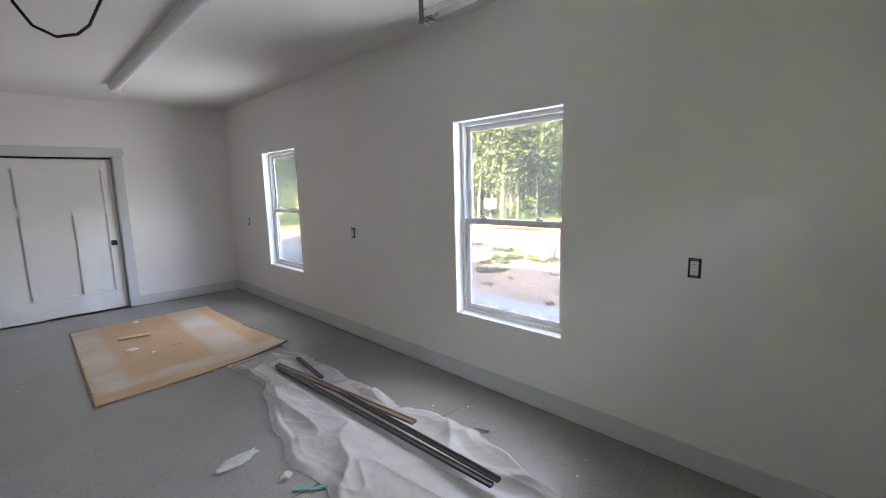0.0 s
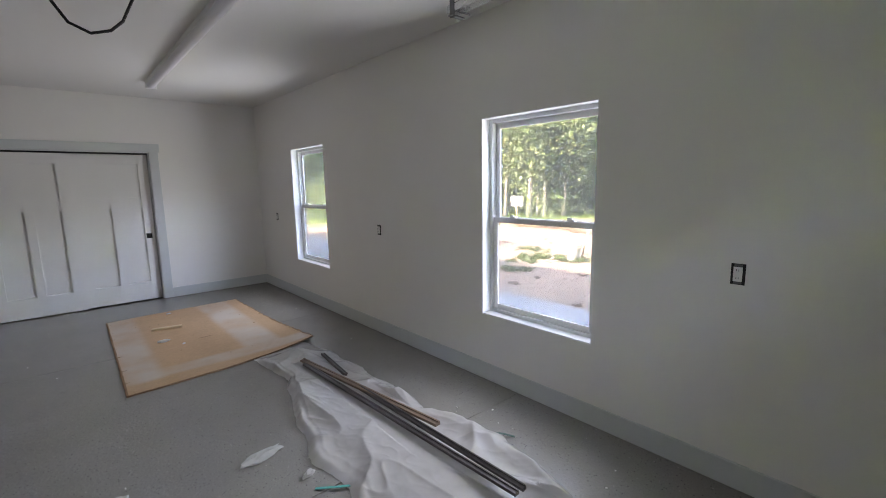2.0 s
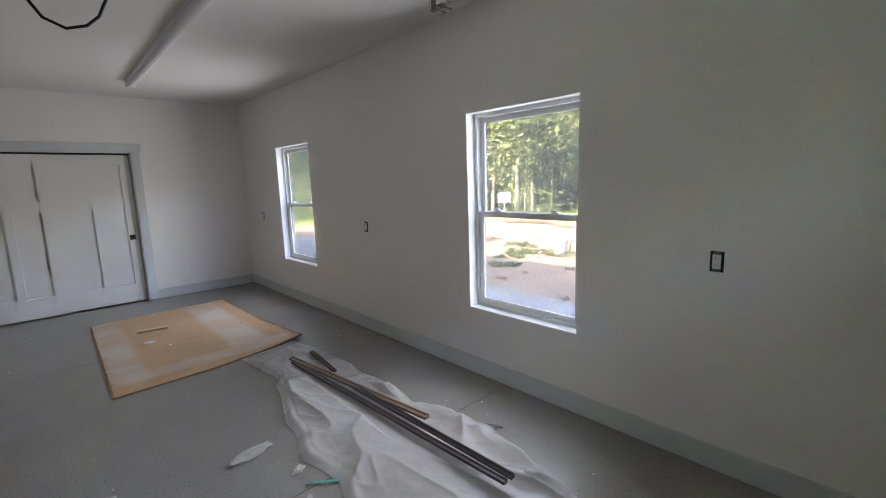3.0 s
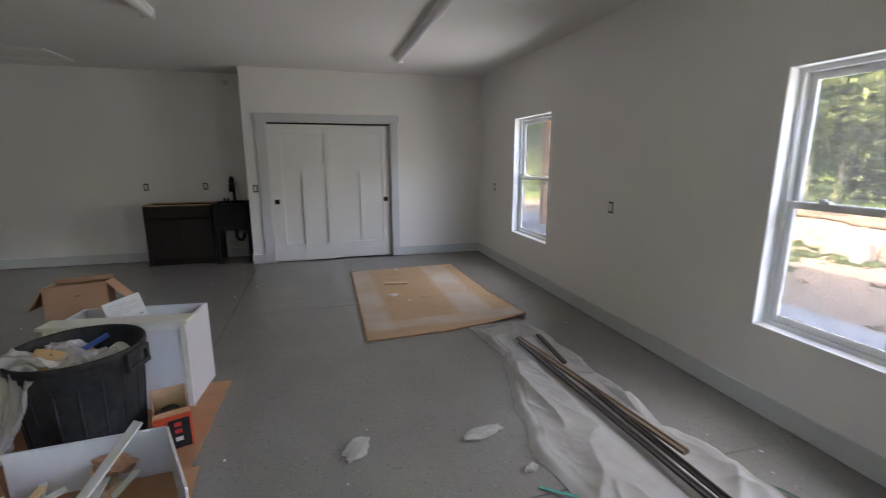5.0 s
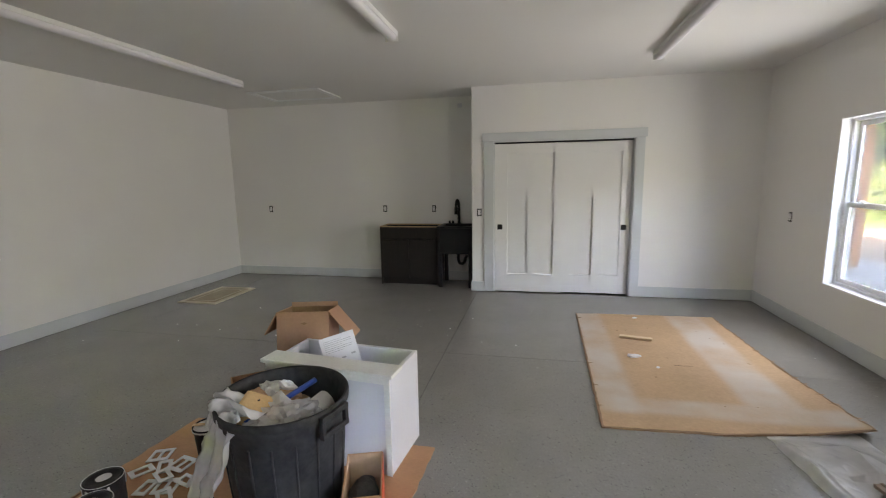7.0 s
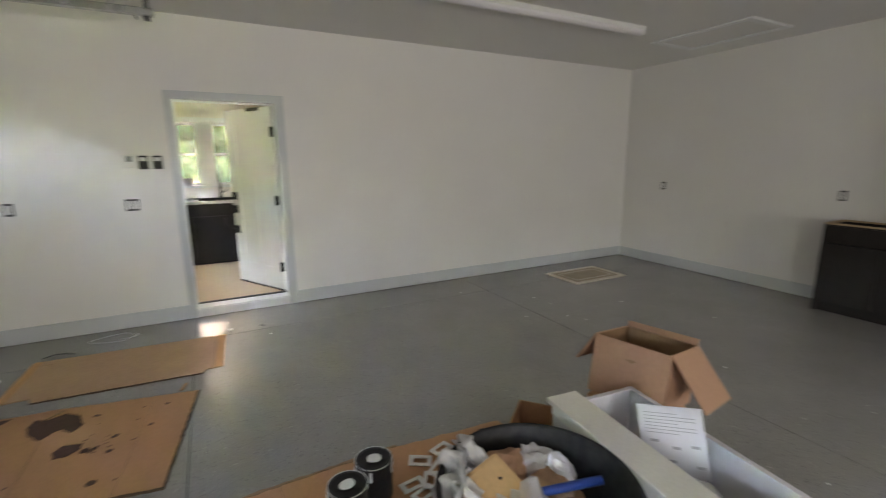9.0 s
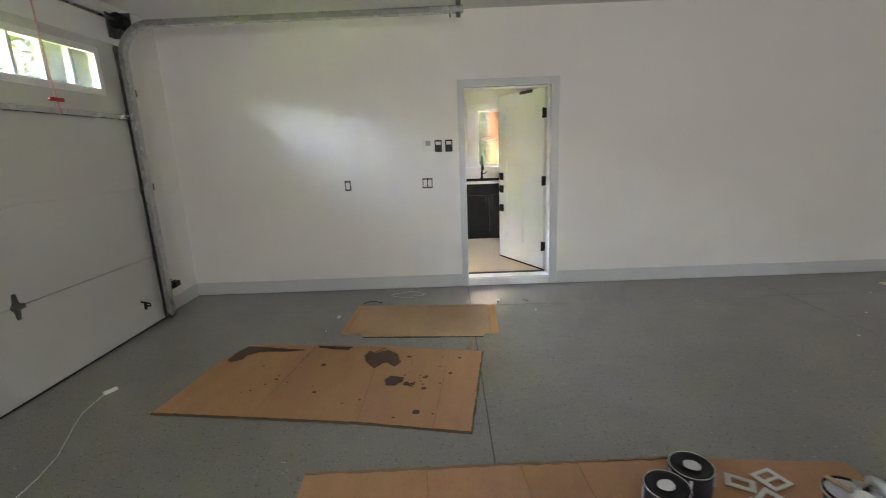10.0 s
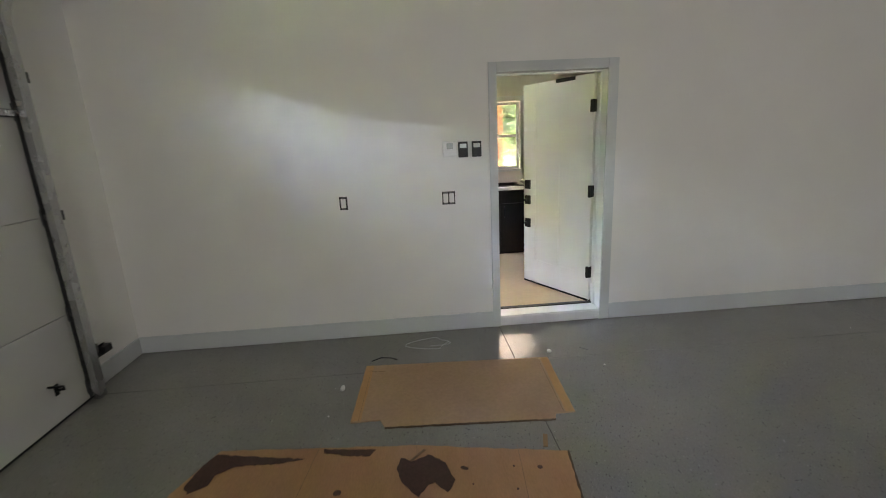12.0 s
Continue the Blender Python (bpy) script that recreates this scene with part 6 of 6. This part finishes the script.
def drape(name, spine, width, seed, mat_, label):
    """A limp strip of film hanging along a spine, gathered into folds."""
    bm_ = bmesh.new()
    rows2 = []
    n = 30
    pts = [Vector(p) for p in spine]
    for j in range(n + 1):
        f = j / n * (len(pts) - 1)
        i = min(int(f), len(pts) - 2)
        p = pts[i].lerp(pts[i + 1], f - i)
        d = (pts[i + 1] - pts[i]).normalized()
        s = d.cross(Vector((-0.55, -0.83, 0.0))).normalized()
        o = d.cross(s)
        w = width[i] + (width[i + 1] - width[i]) * (f - i)
        row = []
        for k in range(25):
            u = k / 24 - 0.5
            fold = math.sin(u * 17 + 1.3 * noise.noise((j * 0.15, seed, 0)) * 3) * 0.022 + 0.03 * noise.noise((u * 6, j * 0.22, seed))
            row.append(bm_.verts.new(p + s * (u * w * (1 + 0.25 * noise.noise((j * 0.2, u * 3, seed + 5)))) + o * fold))
        rows2.append(row)
    for a, b in zip(rows2, rows2[1:]):
        for k in range(24):
            bm_.faces.new((a[k], a[k + 1], b[k + 1], b[k])).smooth = True
    for v in bm_.verts:
        v.co.z = max(v.co.z, MAT_Z + 0.003)
    return single(name, bm_, mat_, label, "bag")


drape("hanging_bag", [(-1.25, 3.0, 0.54), (-1.33, 2.91, 0.605), (-1.365, 2.885, 0.57), (-1.41, 2.88, 0.42), (-1.475, 2.88, 0.28), (-1.54, 2.88, 0.15)], (0.10, 0.18, 0.23, 0.27, 0.29, 0.17), 71, BAG_WHITE, "limp white plastic bag hanging over the bin rim")
drape("hanging_bag", [(-1.36, 3.04, 0.56), (-1.46, 3.01, 0.60), (-1.49, 2.99, 0.52), (-1.49, 2.97, 0.43)], (0.06, 0.10, 0.12, 0.05), 74, BAG_WHITE, "short tail of white plastic bag over the bin rim")

# long white carton behind the bin, its near flap folded over the top
WB = pose(-0.782, 3.395, MAT_Z, 0, 0, 174)
white = thing("white_carton", WB, "long white carton standing open behind the bin", "box")
L_, D_, H_ = 0.77, -0.40, 0.555
part("front_wall", boxes((0.0, L_, -0.022, 0.0, 0.0, H_), bevel=0.002), WHITE_BOARD, white)
part("back_wall", boxes((0.0, L_, D_, D_ + 0.022, 0.0, H_), bevel=0.002), WHITE_BOARD, white)
part("end_wall", boxes((0.0, 0.022, D_ + 0.0225, -0.0225, 0.0, H_), bevel=0.002), WHITE_BOARD, white)
part("end_wall", boxes((L_ - 0.022, L_, D_ + 0.0225, -0.0225, 0.0, H_), bevel=0.002), WHITE_BOARD, white)
part("base", boxes((0.0225, L_ - 0.0225, D_ + 0.0225, -0.0225, 0.0, 0.02)), WHITE_BOARD, white)
part("flap", boxes((-0.02, L_ + 0.03, -0.13, 0.012, H_ + 0.001, H_ + 0.022), bevel=0.004), WHITE_DULL, white, "worn white folded flap")
part("edge_strip", boxes((-0.004, 0.03, 0.0, 0.006, 0.0, H_), (0.03, L_, 0.0, 0.006, H_ - 0.035, H_), bevel=0.001), WHITE_DULL, white)
single("plastic_wrap", crumple(0.17, 0.09, 0.07, 75, 0.4, 4), BAG, "crumpled clear wrap inside a white carton", "bag", pose(-0.99, 3.60, 0.43, 0, 0, -6))
single("carton_liner", crumple(0.24, 0.11, 0.12, 76, 0.25, 4), CARD_DARK, "brown packing paper inside a white carton", "paper", pose(-1.12, 3.60, 0.28, 0, 0, -6))
sh = thing("printed_sheet", pose(-1.15, 3.73, 0.42, -6, -13, 28), "white printed instruction sheet standing in a carton", "paper")
part("sheet", boxes((-0.125, 0.085, -0.0008, 0.0008, 0.0, 0.25)), PAPER, sh)
for k in range(7):
    ln = 0.165 if k % 3 else 0.11
    part("text_line", boxes((-0.105, -0.105 + ln, -0.0014, -0.0008, 0.222 - 0.012 * k, 0.2245 - 0.012 * k)), INK, sh)
for k, (x, z) in enumerate(((-0.08, 0.12), (-0.01, 0.10), (0.05, 0.11), (-0.03, 0.05), (0.06, 0.04))):
    part("diagram", boxes((x - 0.012, x + 0.014, -0.0014, -0.0008, z - 0.004, z + 0.006)), INK, sh)


def open_carton(name, m, w, d, h, t, mat_out, flaps, label, inner=None):
    """An open-topped carton; flaps is a list of (side, length, angle) with the angle outwards from upright."""
    c = thing(name, m, label, "box")
    x, y = w / 2, d / 2
    part("wall", boxes((-x, x, -y, -y + t, 0, h), bevel=0.001), mat_out, c)
    part("wall", boxes((-x, x, y - t, y, 0, h), bevel=0.001), mat_out, c)
    part("wall", boxes((-x, -x + t, -y + t, y - t, 0, h), bevel=0.001), mat_out, c)
    part("wall", boxes((x - t, x, -y + t, y - t, 0, h), bevel=0.001), mat_out, c)
    part("base", boxes((-x + t, x - t, -y + t, y - t, 0, t)), mat_out, c)
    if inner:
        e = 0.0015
        part("inner_faces", boxes((-x + t, x - t, -y + t, -y + t + e, t, h - 0.002), (-x + t, x - t, y - t - e, y - t, t, h - 0.002), (-x + t, -x + t + e, -y + t + e, y - t - e, t, h - 0.002), (x - t - e, x - t, -y + t + e, y - t - e, t, h - 0.002)), inner, c)
    for side, ln, ang in flaps:
        if side in "fb":
            s = -1 if side == "f" else 1
            mm = pose(0, s * (y - t / 2), h + 0.001, -s * ang)
            part("flap", boxes((-x + 0.004, x - 0.004, -t / 2, t / 2, 0.0, ln), bevel=0.001, m=mm), mat_out, c)
        else:
            s = -1 if side == "l" else 1
            mm = pose(s * (x - t / 2), 0, h + 0.001, 0, s * ang, 0)
            part("flap", boxes((-t / 2, t / 2, -y + 0.004, y - 0.004, 0.0, ln), bevel=0.001, m=mm), mat_out, c)
    return c


open_carton("printed_carton", pose(-1.665, 3.545, MAT_Z, 0, 0, 40), 0.28, 0.22, 0.41, 0.006, CARD_DARK, [("f", 0.04, 75)], "dark printed carton standing open on the floor", CARD)
part("print_panel", boxes((-0.12, 0.10, -0.1135, -0.1105, 0.25, 0.39)), PURPLE, bpy.data.objects["printed_carton"], "dark purple printed panel")
single("closed_carton", boxes((-0.165, 0.165, -0.165, 0.165, 0.0, 0.41), bevel=0.003), CARD, "closed brown carton under an open box", "box", pose(-1.62, 4.07, 0.001, 0, 0, 14))
# CARD_DARK inner faces put the box's inside shade into the colour
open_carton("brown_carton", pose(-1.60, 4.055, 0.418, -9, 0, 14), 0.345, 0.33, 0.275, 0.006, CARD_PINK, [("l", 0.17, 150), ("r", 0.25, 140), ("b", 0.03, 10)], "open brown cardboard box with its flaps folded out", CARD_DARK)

part("hand_hole", sheet([(-0.022, 0.0), (0.0, -0.012), (0.022, 0.0), (0.0, 0.006)], 0.0, 0.0012, 0.0, 1, 9), CARD_DARK, bpy.data.objects["brown_carton"], "", pose(0.01, -0.1655, 0.20, 90, 0, 0))

# orange printed carton
rb = open_carton("orange_carton", pose(-0.822, 3.105, MAT_Z, 0, 0, 19), 0.175, 0.345, 0.21, 0.005, CARD, [("f", 0.02, 12)], "small open orange printed carton", CARD_PALE)
part("print_panel", boxes((-0.0865, 0.0865, -0.1765, -0.1735, 0.002, 0.20)), ORANGE, rb, "orange printed front")
part("print_panel", boxes((0.0885, 0.0905, -0.171, 0.171, 0.002, 0.205)), ORANGE, rb, "orange printed side")
part("print_panel", boxes((-0.022, 0.080, -0.1795, -0.177, 0.006, 0.175)), BLACK, rb, "black printed field")
for z in (0.145, 0.105, 0.06):
    part("print_mark", boxes((0.005, 0.040, -0.1812, -0.1797, z - 0.012, z + 0.012)), LABEL if z < 0.1 else RED, rb)
part("contents", crumple(0.07, 0.14, 0.03, 80, 0.2, 3), BLACK, rb, "", pose(0, 0, 0.10))

# carton of trim offcuts, white inside
ob_ = thing("offcut_carton", pose(-1.05, 2.735, MAT_Z, 0, 0, 4), "white-lined carton full of trim offcuts", "box")
part("back_wall", boxes((-0.32, 0.32, -0.012, 0.0, 0.0, 0.255), bevel=0.002), WHITE_BOARD, ob_)
part("side_wall", boxes((-0.006, 0.006, -0.52, 0.0, 0.0, 0.255), bevel=0.002, m=pose(0.326, -0.0125, 0, 0, 0, 19)), WHITE_BOARD, ob_)
part("side_wall", boxes((-0.006, 0.006, -0.54, 0.0, 0.0, 0.235), bevel=0.002, m=pose(-0.326, -0.0125, 0, 0, -14, -12)), CARD, ob_, "brown outer side, leaning outwards")
part("front_wall", boxes((-0.42, 0.48, -0.52, -0.508, 0.0, 0.18), bevel=0.002), WHITE_BOARD, ob_)
part("base", boxes((-0.40, 0.44, -0.508, -0.0125, 0.0, 0.008)), CARD, ob_)
for z in (0.12, 0.145, 0.17):
    part("pen_mark", boxes((0.0065, 0.0085, -0.30 - 0.3 * (z - 0.12), -0.22, z, z + 0.006), m=pose(0.326, -0.0125, 0, 0, 0, 19)), BLACK, ob_)
rnd = random.Random(31)
single("long_offcut", boxes((-0.022, 0.022, -0.30, 0.215, -0.006, 0.006), bevel=0.002), WHITE_PLASTIC, "white painted trim offcut leaning out of a carton", "offcut", pose(-0.90, 2.50, 0.245, 34, 8, -28))
for k in range(16):
    mat_ = (WHITE_PLASTIC, PINE, CARD_PALE, PINE, WHITE_DULL)[k % 5]
    ln = rnd.uniform(0.10, 0.20)
    single("trim_offcut", boxes((-0.016, 0.016, -ln, ln, -0.006, 0.006), bevel=0.002), mat_, "short trim offcut lying in a carton", "offcut", pose(-1.06 + rnd.uniform(-0.2, 0.24), 2.47 + rnd.uniform(-0.08, 0.08), 0.05 + 0.0085 * k, rnd.uniform(-10, 14), rnd.uniform(-12, 12), rnd.uniform(-60, 40)), "trim offcuts")
single("torn_carton", crumple(0.08, 0.06, 0.04, 82, 0.3, 3), CARD_PINK, "torn brown carton among trim offcuts", "cardboard", pose(-0.90, 2.60, 0.20, 0, 20, 30))


# paint cans, pail
def paint_can(x, y, body, label, seed):
    c = thing("paint_can", pose(x, y, MAT_Z, 0, 0, seed * 40), label, "paint can", "paint cans")
    part("body", lathe([(0.080, 0.0), (0.083, 0.004), (0.083, 0.172), (0.086, 0.176), (0.086, 0.186), (0.080, 0.186), (0.076, 0.178)], 36), body, c)
    part("lid", lathe([(0.0765, 0.178), (0.0765, 0.1845), (0.070, 0.1845), (0.068, 0.179), (0.001, 0.179)], 36), BLACK, c, "dark lid")
    part("rim", tube([(0.0835 * math.cos(a), 0.0835 * math.sin(a), 0.185) for a in (2 * math.pi * k / 32 for k in range(33))], 0.0022, 6), LABEL, c, "paint-smeared pale rim")
    for a, ln in ((0.2, 0.05), (0.5, 0.03), (2.0, 0.04), (3.1, 0.06), (4.0, 0.03), (5.1, 0.05)):
        dx, dy = 0.0832 * math.cos(a), 0.0832 * math.sin(a)
        part("paint_drip", boxes((dx - 0.005, dx + 0.005, dy - 0.005, dy + 0.005, 0.176 - ln, 0.176), bevel=0.003), LABEL, c)
    part("lid_label", blob(0, 0, 0.1846, 0.034, 0.029, 0.18, seed, 0.4, 30, 0.0012), LABEL, c, "torn pale lid label")
    part("bail", tube([(0.086 * math.cos(a), 0.086 * math.sin(a), 0.15 - 0.055 * math.sin(a)) for a in (math.pi * k / 10 for k in range(11))], 0.002, 5), STEEL, c)
    return c


paint_can(-2.06, 2.885, BLACK, "black paint can with white runs with a dark lid", 1)
paint_can(-1.955, 2.735, BLACK, "black paint can with a pale lid label", 2)
pail = thing("black_pail", pose(-1.895, 3.385, MAT_Z), "small black pail with a stir stick across it", "pail")
part("body", lathe([(0.062, 0.0), (0.066, 0.004), (0.078, 0.165), (0.085, 0.168), (0.085, 0.188), (0.079, 0.188), (0.064, 0.01)], 32), BLACK, pail)
part("rim_label", lathe([(0.0855, 0.170), (0.0862, 0.172), (0.0862, 0.178), (0.0855, 0.180)], 32), LABEL, pail, "thin pale rim band")
single("stir_stick", boxes((-0.012, 0.012, -0.085, 0.085, 0.0, 0.003)), PINE, "pale stir stick lying across a pail", "stick", pose(-1.895, 3.385, MAT_Z + 0.189, 0, 0, -70))

# loose wall plates
rnd = random.Random(41)
for k, (x, y, a, gangs) in enumerate(((-2.17, 3.31, 20, 2), (-2.15, 3.16, -28, 1), (-2.05, 3.21, 35, 1), (-1.99, 3.14, 60, 1), (-1.92, 3.09, 15, 2), (-1.87, 3.02, 48, 1), (-1.97, 3.25, -10, 2), (-1.83, 3.13, 75, 1), (-2.02, 3.06, 5, 1))):
    pw = 0.058 if gangs == 2 else 0.036
    holes = [(-0.017, 0.017, -0.034, 0.034)] if gangs == 1 else [(-0.041, -0.008, -0.034, 0.034), (0.008, 0.041, -0.034, 0.034)]
    bm = slab_with_holes("y", -0.0025, 0.0025, -pw, pw, -0.058, 0.058, holes)
    bmesh.ops.transform(bm, matrix=pose(0, 0, 0, 90, 0, 0), verts=bm.verts[:])
    single("wall_plate", bm, WHITE_PLASTIC, "loose white plastic wall plate with cut-outs", "wall plate", pose(x, y, MAT_Z + 0.008 + 0.0055 * (k % 4), rnd.uniform(-4, 4), rnd.uniform(-4, 4), a), "loose wall plates")

# ---- litter near the doorway and the garage door ----
single("pebble", crumple(0.022, 0.016, 0.012, 90, 0.25, 2), LABEL, "small pale pebble on the floor", "pebble", pose(-4.59, 2.385, 0.010))
single("wire_scrap", tube([(-4.66, 1.05, 0.004), (-4.69, 1.12, 0.012), (-4.68, 1.20, 0.008), (-4.655, 1.24, 0.004)], 0.004, 6), BLACK, "short black wire scrap beside cardboard", "wire")
single("wire_loop", tube([(-4.93 + 0.09 * math.cos(a) + 0.03 * a / 3, 1.5 + 0.15 * math.sin(a) + 0.05 * math.sin(2.3 * a), 0.003 + 0.004 * (a / 8)) for a in (0.35 * k for k in range(26))], 0.0016, 5), LABEL, "thin pale wire curled on the floor", "wire")
single("foam_scrap", crumple(0.035, 0.015, 0.008, 91, 0.3, 2), WHITE_DULL, "small white foam scrap on the floor", "scrap", pose(-4.31, 0.885, 0.007))
single("cardboard_scrap", boxes((-0.012, 0.012, -0.05, 0.05, 0.0, 0.004)), CARD_DARK, "small brown cardboard strip on the floor", "scrap", pose(-3.61, 2.055, 0.009, 0, 0, 75))
single("screw", tube([(-4.62, 2.63, 0.004), (-4.57, 2.68, 0.004)], 0.003, 6), STEEL_DULL, "loose screw on the floor", "screw")
cord = thing("cord", pose(0, 0, 0), "thin white cord with a plug end on the floor", "cord")
part("wire", tube([(-1.85, -0.085, 0.003), (-2.13, -0.105, 0.003), (-2.32, -0.12, 0.003), (-2.48, -0.16, 0.003), (-2.60, -0.22, 0.003), (-2.72, -0.28, 0.003), (-2.86, -0.345, 0.003), (-2.98, -0.365, 0.003), (-3.08, -0.372, 0.004)], 0.0028, 6), LABEL, cord)
part("plug", boxes((-0.04, 0.04, -0.014, 0.014, 0.001, 0.02), bevel=0.005, m=pose(-3.115, -0.355, 0, 0, 0, -28)), WHITE_PLASTIC, cord, "white plug end")
rnd = random.Random(51)
specks = bmesh.new()
for k in range(150):
    x, y, s = rnd.uniform(-4.6, 2.4), rnd.uniform(0.4, 7.0), rnd.uniform(0.002, 0.006)
    if (0.3 < x < 2.1 and 0.9 < y < 6.7) or (-3.85 < x < -0.5 and 0.0 < y < 4.5) or (-4.7 < x < -3.7 and 0.9 < y < 2.45):
        continue
    cuboid(specks, -s, s, -s * 0.7, s * 0.7, 0.0002, s * 0.8, pose(x, y, 0, 0, 0, rnd.uniform(0, 180)))
tagged(part("floor_grit", specks, WHITE_DULL), "tiny pale grit and chips scattered on the floor", "grit", kind="stuff")
